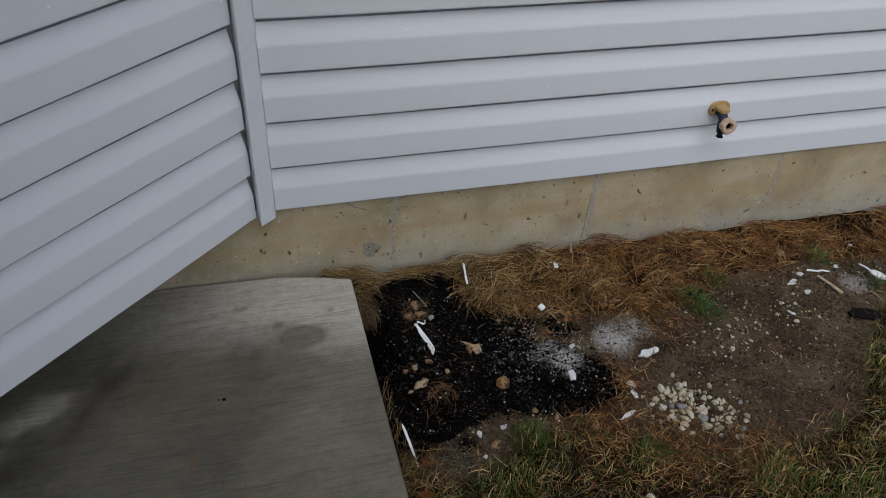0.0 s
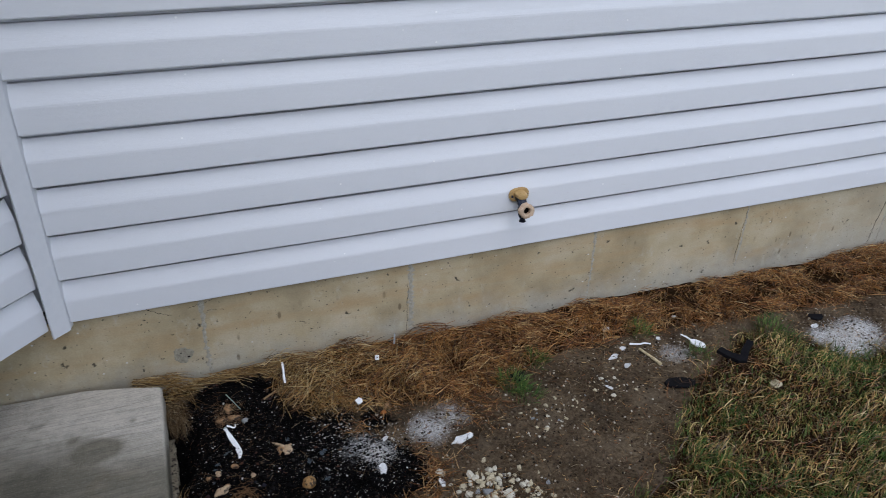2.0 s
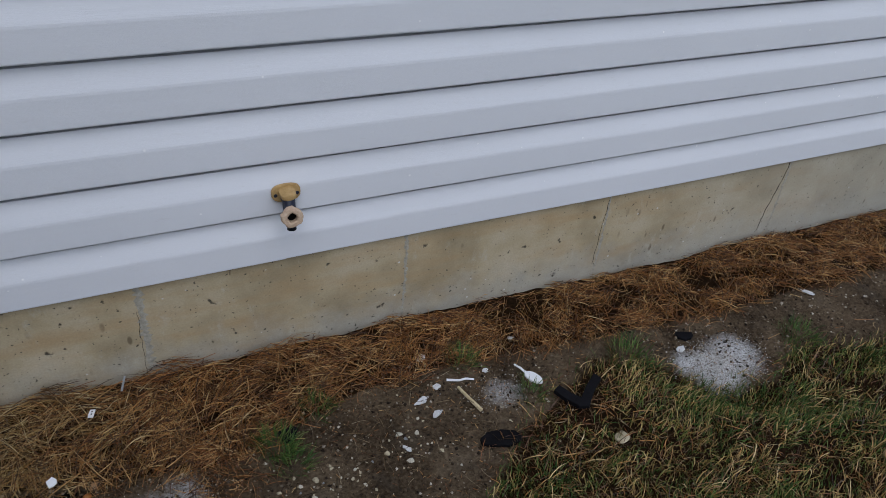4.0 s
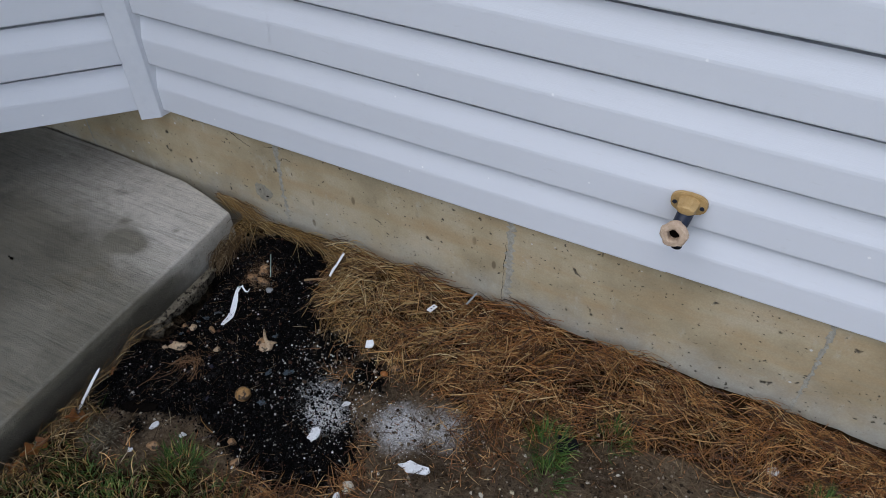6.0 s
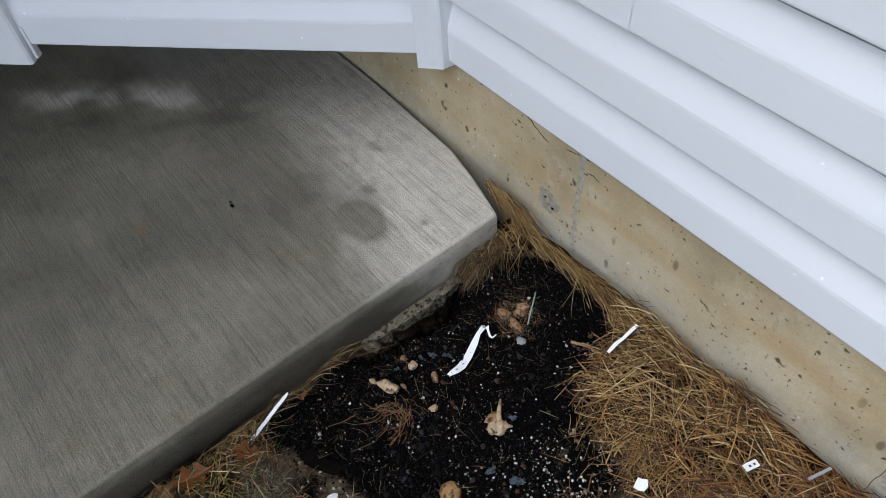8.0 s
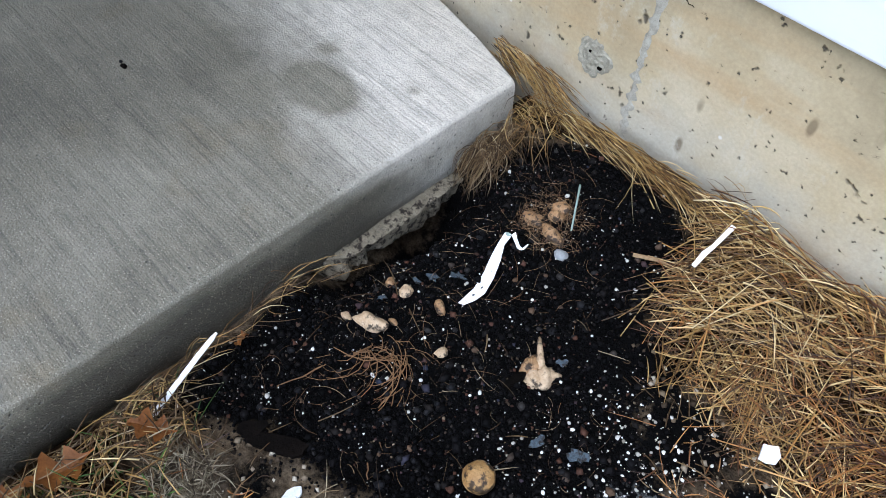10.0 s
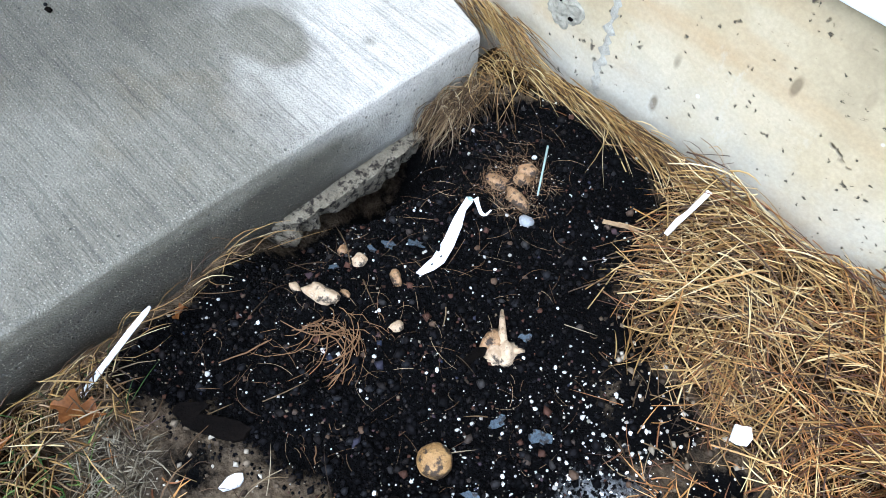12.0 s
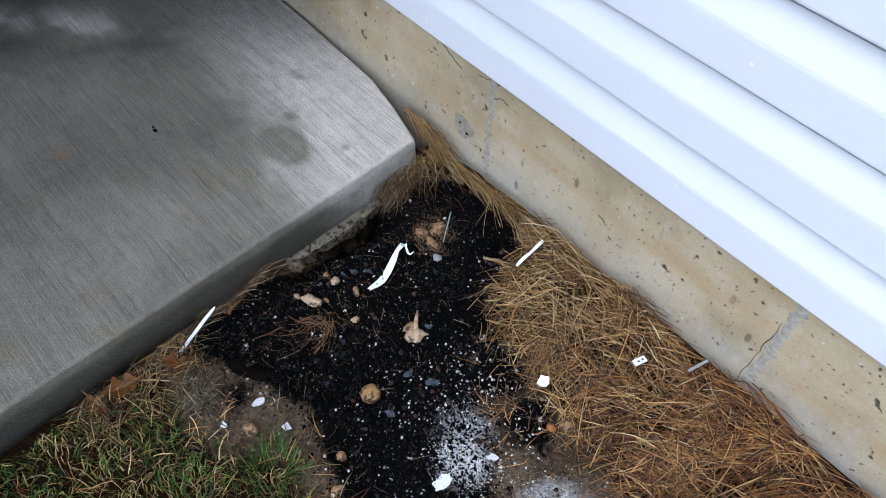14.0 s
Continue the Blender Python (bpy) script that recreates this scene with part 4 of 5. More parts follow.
def straw_bed():
    n = 19500
    p, which, m = locks(n, 9, 0.17, 3.1, -0.28, 0.0, straw_chance)
    single = R.rand(n) < 0.35
    p[single] = scatter(n, 0.17, 3.1, -0.28, 0.0, straw_chance)[single]
    x, y = p[:, 0], np.minimum(p[:, 1], -0.002)
    near_wall = np.clip((y + 0.050) / 0.04, 0, 1)
    fan = radians(48) - radians(30) * np.clip((x - 0.7) / 0.6, 0, 1) + radians(120) * (vnoise(x, y, 9, 2) - 0.5)
    ang = fan * (1 - near_wall) + radians(-4) * near_wall + (R.normal(0, 0.60, m)[which] + R.normal(0, 0.30, n) + np.where(single, R.normal(0, 0.7, n), 0)) * (1 - 0.45 * near_wall) + np.where(x > 0.95, R.normal(0, 0.35, n), 0)
    corner = x < 0.44
    ang = np.where(corner, R.normal(radians(-5), 0.22, n), ang) + math.pi * (R.rand(n) < 0.5)
    length = R.uniform(0.022, 0.090, n) * (1 - 0.2 * (x > 1)) * np.where(corner, 0.55, 1)
    base_x, base_y = x - np.cos(ang) * length / 2, y - np.sin(ang) * length / 2
    tip_x, tip_y = x + np.cos(ang) * length / 2, y + np.sin(ang) * length / 2
    # keep stems out of the wall and the slab
    for a in range(3):
        over = np.maximum(base_y, tip_y) + 0.004
        shift = np.where(over > 0.006, over - 0.006, 0)
        base_y, tip_y, y = base_y - shift, tip_y - shift, y - shift
    left = np.minimum(base_x, tip_x)
    shift = np.where((left < 0.178) & (np.minimum(base_y, tip_y) < -0.045), 0.178 - left, 0)
    base_x, tip_x, x = base_x + shift, tip_x + shift, x + shift
    thick = (0.046 - 0.022 * np.clip((x - 0.9) / 0.6, 0, 1)) * np.clip(0.20 + (y - np.interp(x, STRAW_X, STRAW_Y)) / 0.08, 0.08, 1) * np.clip(1.9 * vnoise(x, y, 17, 4) - 0.15, 0.12, 1.3)
    level = np.clip(0.75 * R.rand(m)[which] + 0.25 * R.rand(n), 0, 1) * thick
    zb, zt = ground_z(base_x, base_y) + 0.002 + level, ground_z(tip_x, tip_y) + 0.002 + level * R.uniform(0.5, 1.2, n)
    red = R.rand(n) < np.clip(0.18 + (x - 0.54) / 0.48, 0.14, 0.88)
    width = 0.0006 + 0.0014 * R.rand(n) ** 1.7
    arch = R.uniform(-0.001, 0.0055, n) * (0.4 + level / 0.02)
    lift = zt - zb + R.normal(0.001, 0.009, n) * (length / 0.09)
    bend = (R.normal(0, 0.0022, m)[which] + R.normal(0, 0.0014, n)) * (1 - 0.8 * near_wall)
    for pick, material, label in ((~red, STRAW, "matted golden straw lying along the foundation wall"), (red, RED_STRAW, "matted rust-brown straw lying along the foundation wall")):
        blades("straw", np.stack([base_x, base_y, zb], 1)[pick], ang[pick], length[pick], width[pick], arch[pick], lift[pick], material, label, "straw", bend[pick], seg=4)
    # the bundle combed along the wall, past the bed
    n = 560
    t = R.rand(n)
    x0 = 0.095 + 0.36 * t
    y0 = -0.004 - (0.010 + 0.014 * t) * R.rand(n)
    length = R.uniform(0.025, 0.085, n)
    ang = R.normal(radians(-6), np.where(x0 < 0.32, 0.17, 0.30), n)
    base = np.stack([x0, y0, np.where(x0 < 0.2, 0.045 + 0.028 * R.rand(n), ground_z(x0, y0) + 0.006 + 0.026 * R.rand(n) * (1 - 0.4 * t))], 1)
    ang = np.minimum(ang, (0.0 - y0) / length)
    blades("straw", base, ang, length, R.uniform(0.0006, 0.0014, n), R.uniform(0, 0.006, n), np.where(x0 < 0.2, R.uniform(-0.03, -0.012, n), R.normal(-0.002, 0.005, n)), STRAW, "combed golden straw bundle between bed and wall", "straw", R.normal(0, 0.0025, n))
    # weathered tuft hanging from the slab corner into the hollow
    n = 420
    x0 = R.uniform(0.179, 0.212, n)
    y0 = -0.060 - 0.075 * R.rand(n)
    ang = R.normal(radians(-90), 1.0, n)
    length = R.uniform(0.012, 0.045, n)
    ang = np.where(x0 + np.cos(ang) * length < 0.182, radians(-80), ang)
    base = np.stack([x0, y0, 0.004 + 0.020 * R.rand(n)], 1)
    blades("straw", base, ang, length, R.uniform(0.0006, 0.0013, n), R.uniform(0.0, 0.012, n), R.uniform(-0.045, -0.01, n), GREY_STRAW, "weathered straw tuft at the patio corner", "straw", R.normal(0, 0.008, n))
    n = 45
    x0 = R.uniform(0.176, 0.228, n)
    y0 = R.uniform(-0.065, -0.012, n)
    ang = R.uniform(0, 6.28, n)
    length = R.uniform(0.04, 0.09, n)
    ang = np.where((x0 + np.cos(ang) * length < 0.178) | (y0 + np.sin(ang) * length > 0.0), R.uniform(-1.4, -0.2, n), ang)
    blades("straw", np.stack([x0, y0, 0.016 + 0.022 * R.rand(n)], 1), ang, length, R.uniform(0.0007, 0.0014, n), R.uniform(0, 0.015, n), R.normal(-0.006, 0.012, n), STRAW, "golden straw heaped at the patio corner", "straw", R.normal(0, 0.01, n))
    # a few wisps beside the slab
    n = 45
    x0 = R.uniform(0.180, 0.205, n)
    y0 = R.uniform(-0.60, -0.36, n)
    ang = R.normal(radians(78), 0.35, n)
    length = R.uniform(0.025, 0.07, n)
    ang = np.where(x0 + np.cos(ang) * length < 0.179, radians(78), ang)
    blades("straw", np.stack([x0, y0, ground_z(x0, y0) + 0.012 + 0.012 * R.rand(n)], 1), ang, length, R.uniform(0.0007, 0.0013, n), R.uniform(0, 0.01, n), R.normal(0.004, 0.008, n), STRAW, "loose straw wisps along the slab edge", "straw", R.normal(0, 0.006, n))
    # dry stems matted where the slab meets the lawn
    n = 620
    x0 = 0.180 + 0.085 * R.rand(n) ** 1.3
    y0 = R.uniform(-0.74, -0.545, n)
    ang = R.uniform(0, 6.28, n)
    length = R.uniform(0.015, 0.05, n)
    ang = np.where(x0 + np.cos(ang) * length < 0.179, R.uniform(-1.2, 1.3, n), ang)
    width, lift = R.uniform(0.0008, 0.0018, n), R.normal(0.004, 0.008, n)
    base = np.stack([x0, y0, ground_z(x0, y0) + 0.004 + 0.016 * R.rand(n)], 1)
    tone = R.rand(n)
    for lo, hi, material, label in ((0.0, 0.45, STRAW, "golden grass stems matted beside the slab edge"), (0.45, 0.93, GREY_STRAW, "dry grass stems matted beside the slab edge"), (0.93, 1.0, GREEN, "green blades among dry stems beside the slab")):
        pick = (tone >= lo) & (tone < hi)
        blades("straw", base[pick], ang[pick], length[pick], width[pick], np.full(pick.sum(), 0.003), lift[pick], material, label, "straw")
    # stray stems over soil and bed
    n = 3000
    p = scatter(n, 0.24, 2.0, -0.78, -0.14, lambda x, y: 0.02 + 0.98 * (inside(x, y, BED) < 0) * np.clip(0.10 + np.maximum.reduce([bell(x, y, 0.55, -0.62, 0.12), bell(x, y, 0.68, -0.50, 0.07), bell(x, y, 0.80, -0.66, 0.12), 0.8 * bell(x, y, 1.00, -0.72, 0.14), 0.7 * bell(x, y, 0.90, -0.28, 0.08), 0.5 * bell(x, y, 1.2, -0.26, 0.10), 0.6 * bell(x, y, 1.30, -0.56, 0.10)]), 0, 1))
    ang = R.uniform(0, 6.28, n)
    blades("straw", np.column_stack([p, ground_z(p[:, 0], p[:, 1]) + 0.003]), ang, R.uniform(0.008, 0.045, n), R.uniform(0.0006, 0.0015, n), R.uniform(0, 0.004, n), R.normal(0.003, 0.005, n), GREY_STRAW, "stray straw stems on the soil", "straw", R.normal(0, 0.0018, n))
    n = 2600
    p = scatter(n, 0.45, 1.4, -0.80, -0.22, lambda x, y: 1.0 * (inside(x, y, BED) < 0.01) * np.clip(np.maximum.reduce([bell(x, y, 0.72, -0.46, 0.06), bell(x, y, 0.64, -0.57, 0.07), bell(x, y, 0.76, -0.66, 0.08), bell(x, y, 0.92, -0.72, 0.08), 0.7 * bell(x, y, 0.92, -0.27, 0.06), 0.15 * bell(x, y, 0.62, -0.26, 0.05)]), 0, 1))
    blades("straw", np.column_stack([p, ground_z(p[:, 0], p[:, 1]) + 0.003]), R.uniform(0, 6.28, n), R.uniform(0.012, 0.05, n), R.uniform(0.0007, 0.0017, n), R.uniform(0, 0.003, n), R.normal(0.004, 0.006, n), RED_STRAW, "loose brown straw strewn round the bed", "straw", R.normal(0, 0.002, n), seg=3)


straw_bed()
n_flecks = 2600
p = scatter(n_flecks, 0.60, 2.2, -0.75, -0.18, lambda x, y: 1.0 * (inside(x, y, BED) < 0) * (0.3 + 0.7 * vnoise(x, y, 12, 31)))
blades("straw_flecks", np.column_stack([p, ground_z(p[:, 0], p[:, 1]) + 0.002]), R.uniform(0, 6.28, n_flecks), R.uniform(0.004, 0.014, n_flecks), R.uniform(0.0006, 0.0016, n_flecks), R.uniform(0, 0.001, n_flecks), R.normal(0.001, 0.002, n_flecks), RED_STRAW, "short broken straw bits trodden into soil", "straw")


def lawn():
    def chance(x, y):
        line = np.interp(x, GRASS_X, GRASS_Y)
        k = np.clip(0.35 + (line - y) / 0.10, 0, 1) * (x > 0.185)
        gap = np.maximum.reduce([1.15 * bell(x, y, 0.68, -0.80, 0.10), 0.9 * bell(x, y, 0.22, -0.62, 0.06), 1.2 * bell(x, y, 1.672, -0.372, 0.085), 1.2 * bell(x, y, 1.462, -0.398, 0.075)])
        return k * (0.35 + 0.65 * np.clip(vnoise(x, y, 13) * 1.7 - 0.25, 0, 1)) * (1 - 0.85 * gap) * np.where(x > 2.8, 0.6, 1)

    for count, material, tall, label in ((52000, LAWN, (0.014, 0.040), "short winter lawn, tan dead blades among green"), (23000, GREEN, (0.015, 0.038), "green grass blades in tufts")):
        def local(x, y, m=material):
            c = chance(x, y)
            return c * np.clip(vnoise(x, y, 9, 12) * 2.6 - 0.95, 0, 1) if m == GREEN else c
        p = scatter(count, 0.19, 3.3, -1.35, -0.24, local)
        x, y = p[:, 0], p[:, 1]
        ang = R.uniform(0, 6.28, count)
        tuft = 6.28 * vnoise(x, y, 11, 7) * 2
        ang = np.where(R.rand(count) < 0.6, tuft + R.normal(0, 0.6, count), ang)
        length = R.uniform(*tall, count)
        ang = np.where(x + np.cos(ang) * length < 0.185, 0.5, ang)
        lean = R.uniform(0.10, 0.80, count)
        blades("lawn_grass", np.column_stack([p, ground_z(x, y) - 0.002]), ang, length * lean, R.uniform(0.0009, 0.0020, count), R.uniform(0.001, 0.007, count), length * np.sqrt(1 - lean ** 2) * 0.8, material, label, "grass",
               R.normal(0, 0.003, count), True, seg=3)
    # long bleached blades over the lawn's edge
    n = 2000
    p = scatter(n, 1.0, 3.0, -1.1, -0.30, lambda x, y: chance(x, y) * np.clip(vnoise(x, y, 6, 21) * 2.4 - 0.7, 0, 1))
    x, y = p[:, 0], p[:, 1]
    length = R.uniform(0.03, 0.062, n)
    lean = R.uniform(0.5, 0.95, n)
    blades("lawn_grass", np.column_stack([p, ground_z(x, y) - 0.002]), 6.28 * vnoise(x, y, 9, 17) * 2 + R.normal(0, 0.7, n), length * lean, R.uniform(0.0012, 0.0024, n), R.uniform(0.002, 0.010, n), length * np.sqrt(1 - lean ** 2) * 0.8, STRAW, "long bleached blades of winter grass", "grass", R.normal(0, 0.003, n), True, seg=3)
    # dead thatch lying between
    n = 13000
    p = scatter(n, 0.20, 3.1, -1.2, -0.26, lambda x, y: np.clip(0.55 + (np.interp(x, GRASS_X, GRASS_Y) - y) / 0.14, 0, 1) * (x > 0.2) * (0.35 + 0.65 * vnoise(x, y, 15, 3)))
    ang = R.uniform(0, 6.28, n)
    ang = np.where(p[:, 0] < 0.27, R.uniform(-1.2, 1.2, n), ang)
    length, width, arch, lift, bow = R.uniform(0.015, 0.05, n), R.uniform(0.0008, 0.0017, n), R.uniform(0, 0.006, n), R.normal(0.006, 0.008, n), R.normal(0, 0.003, n)
    base = np.column_stack([p, ground_z(p[:, 0], p[:, 1]) + 0.003])
    rust = R.rand(n) < 0.6
    for pick, material, label in ((rust, RED_STRAW, "rust-brown thatch lying in the lawn"), (~rust, GREY_STRAW, "dead thatch lying in the lawn")):
        blades("thatch", base[pick], ang[pick], length[pick], width[pick], arch[pick], lift[pick], material, label, "thatch", bow[pick], True, seg=3)
    # single green tufts by the straw
    for cx, cy, r, n in ((1.03, -0.245, 0.035, 260), (1.13, -0.175, 0.03, 110), (1.48, -0.155, 0.03, 130), (1.05, -0.30, 0.03, 90), (0.46, -0.57, 0.035, 200), (0.70, -0.66, 0.03, 110), (1.58, -0.30, 0.03, 90), (1.86, -0.27, 0.05, 220), (2.33, -0.36, 0.05, 220)):
        a0 = R.uniform(0, 6.28, n)
        rr = r * np.sqrt(R.rand(n))
        x, y = cx + rr * np.cos(a0), cy + rr * np.sin(a0)
        length = R.uniform(0.012, 0.05, n)
        lean = R.uniform(0.15, 0.98, n)
        blades("grass_tuft", np.column_stack([x, y, ground_z(x, y) - 0.002]), a0 + R.normal(0, 0.5, n), length * lean, R.uniform(0.0008, 0.0018, n), R.uniform(0.001, 0.005, n), length * np.sqrt(1 - lean ** 2), GREEN, "small green grass tuft in the soil", "grass", R.normal(0, 0.004, n), True, seg=3)
    # the bleached, rooty clump beside the bed
    n = 420
    a0 = R.uniform(0, 6.28, n)
    rr = 0.038 * np.sqrt(R.rand(n))
    x, y = 0.285 + rr * np.cos(a0), -0.588 + 0.8 * rr * np.sin(a0)
    blades("dead_clump", np.column_stack([x, y, ground_z(x, y) + 0.002 + 0.006 * R.rand(n)]), R.uniform(0, 6.28, n), R.uniform(0.008, 0.03, n), R.uniform(0.0006, 0.0015, n), R.uniform(0, 0.0025, n), R.normal(0.004, 0.006, n), BLEACHED, "bleached dead grass clump at the edge of the bed", "dead grass", R.normal(0, 0.0015, n))


lawn()

OCTA = np.array([(1, 0, 0), (-1, 0, 0), (0, 1, 0), (0, -1, 0), (0, 0, 1), (0, 0, -1)], float)
OCTA_F = np.array([(0, 2, 4), (2, 1, 4), (1, 3, 4), (3, 0, 4), (2, 0, 5), (1, 2, 5), (3, 1, 5), (0, 3, 5)])


ICO_M = bmesh.new()
bmesh.ops.create_icosphere(ICO_M, subdivisions=1, radius=1)
ICO = np.array([v.co[:] for v in ICO_M.verts])
ICO_F = np.array([[v.index for v in f.verts] for f in ICO_M.faces])
ICO_M.free()


def grains(name, p, size, material, label, category, sink=0.25, solid=None):
    """Small angular grains in one mesh."""
    n = len(p)
    corners, sides_ = solid or (OCTA, OCTA_F)
    z = ground_z(p[:, 0], p[:, 1])
    shape = corners[None] * R.uniform(0.7, 1.25, (n, len(corners), 1)) * size[:, None, None] * R.uniform(0.7, 1.2, (n, 1, 3))
    a, b = R.uniform(0, 6.28, n), R.uniform(-0.8, 0.8, n)
    ca, sa, cb, sb = np.cos(a), np.sin(a), np.cos(b), np.sin(b)
    x1 = shape[..., 0] * ca[:, None] - shape[..., 1] * sa[:, None]
    y1 = shape[..., 0] * sa[:, None] + shape[..., 1] * ca[:, None]
    y2 = y1 * cb[:, None] - shape[..., 2] * sb[:, None]
    z2 = (y1 * sb[:, None] + shape[..., 2] * cb[:, None]) * 0.8
    V = np.stack([x1 + p[:, None, 0], y2 + p[:, None, 1], z2 + (z + size * (0.8 - sink * 2))[:, None]], -1).reshape(-1, 3)
    F = (np.arange(n)[:, None, None] * len(corners) + sides_[None]).reshape(-1, 3)
    mesh = bpy.data.meshes.new(name)
    mesh.vertices.add(len(V))
    mesh.vertices.foreach_set("co", V.astype(np.float32).ravel())
    mesh.loops.add(F.size)
    mesh.loops.foreach_set("vertex_index", F.ravel().astype(np.int32))
    mesh.polygons.add(len(F))
    mesh.polygons.foreach_set("loop_start", (np.arange(len(F)) * 3).astype(np.int32))
    mesh.update(calc_edges=True)
    return tagged(link(name, mesh, material), label, category, kind="stuff")


def in_bed(x, y):
    return np.clip(0.42 + inside(x, y, BED) / 0.07, 0, 1) * (np.asarray(x) > 0.186)


p = scatter(19000, 0.18, 0.80, -0.58, -0.02, in_bed)
grains("soil_crumb", p, R.uniform(0.0009, 0.0026, 19000) * (1 + 1.3 * (R.rand(19000) > 0.93)), CRUMB, "dark crumbs of potting soil", "soil")
p = scatter(820, 0.18, 0.86, -0.60, -0.02, lambda x, y: in_bed(x, y) * (0.35 + 0.65 * vnoise(x, y, 16, 5) + 0.5 * (np.asarray(x) > 0.48)))
grains("perlite", p, R.uniform(0.0005, 0.0013, 820) + 0.0020 * R.rand(820) ** 8, PERLITE, "white perlite grains in black soil", "perlite", 0.15, (ICO, ICO_F))
p = scatter(2600, 0.18, 0.88, -0.62, -0.02, lambda x, y: in_bed(x, y) * (0.25 + 0.75 * vnoise(x, y, 22, 15)) + 0.25 * bell(x, y, 0.60, -0.30, 0.16))
grains("perlite", p, 0.00025 + 0.0007 * R.rand(2600) ** 2, PERLITE, "fine white perlite dust in black soil", "perlite", 0.1)
p = scatter(900, 0.20, 0.80, -0.58, -0.24, lambda x, y: in_bed(x, y) * (0.2 + 0.8 * vnoise(x, y, 14, 35)))
grains("bed_grit", p, 0.0005 + 0.0016 * R.rand(900) ** 2, GRIT, "brown and grey grit in the potting soil", "grit", 0.15)
p = scatter(420, 0.19, 0.78, -0.56, -0.04, lambda x, y: in_bed(x, y) * (0.2 + 0.8 * vnoise(x, y, 9, 25)))
grains("dark_gravel", p, 0.0016 + 0.0034 * R.rand(420) ** 2.2, CLOD, "dark gravel and clods in potting soil", "gravel", 0.2, (ICO, ICO_F))
p = scatter(400, 0.44, 0.80, -0.47, -0.16, lambda x, y: np.maximum.reduce([bell(x, y, 0.53, -0.27, 0.07), bell(x, y, 0.60, -0.30, 0.08), 0.9 * bell(x, y, 0.60, -0.23, 0.05), 0.6 * bell(x, y, 0.52, -0.36, 0.07)]))
grains("perlite", p, 0.0006 + 0.0018 * R.rand(400) ** 2.4, PERLITE, "mixed white perlite strewn at the straw edge", "perlite", 0.15, (ICO, ICO_F))
p = scatter(200, 0.45, 0.78, -0.46, -0.18, lambda x, y: np.maximum.reduce([bell(x, y, 0.56, -0.29, 0.06), bell(x, y, 0.64, -0.36, 0.07), 0.5 * bell(x, y, 0.50, -0.32, 0.06)]))
grains("perlite", p, R.uniform(0.0010, 0.0024, 200), PERLITE, "coarse white perlite beside the straw", "perlite", 0.15, (ICO, ICO_F))
for count, cx, cy, r, big in ((2100, 0.632, -0.362, 0.036, 0.0013), (1500, 0.775, -0.325, 0.050, 0.0012), (500, 0.86, -0.29, 0.055, 0.0011), (5200, 2.05, -0.375, 0.072, 0.0018), (1500, 2.12, -0.35, 0.075, 0.0016), (350, 1.53, -0.27, 0.07, 0.0016)):
    q = np.stack([cx + r * R.normal(0, 0.62, count), cy + 0.72 * r * R.normal(0, 0.62, count)], 1)
    grains("white_powder", q, R.uniform(0.0006, big, count), PERLITE, "spilt heap of white granules", "granules", 0.2)
p = scatter(11000, 0.24, 2.9, -0.75, -0.12, lambda x, y: (inside(x, y, BED) < 0.0) * np.clip(0.25 + (y - np.interp(x, GRASS_X, GRASS_Y)) / 0.15, 0.05, 1))
grains("yard_grit", p, 0.0006 + 0.0042 * R.rand(11000) ** 3, GRIT, "grit and small clods on bare soil", "grit")


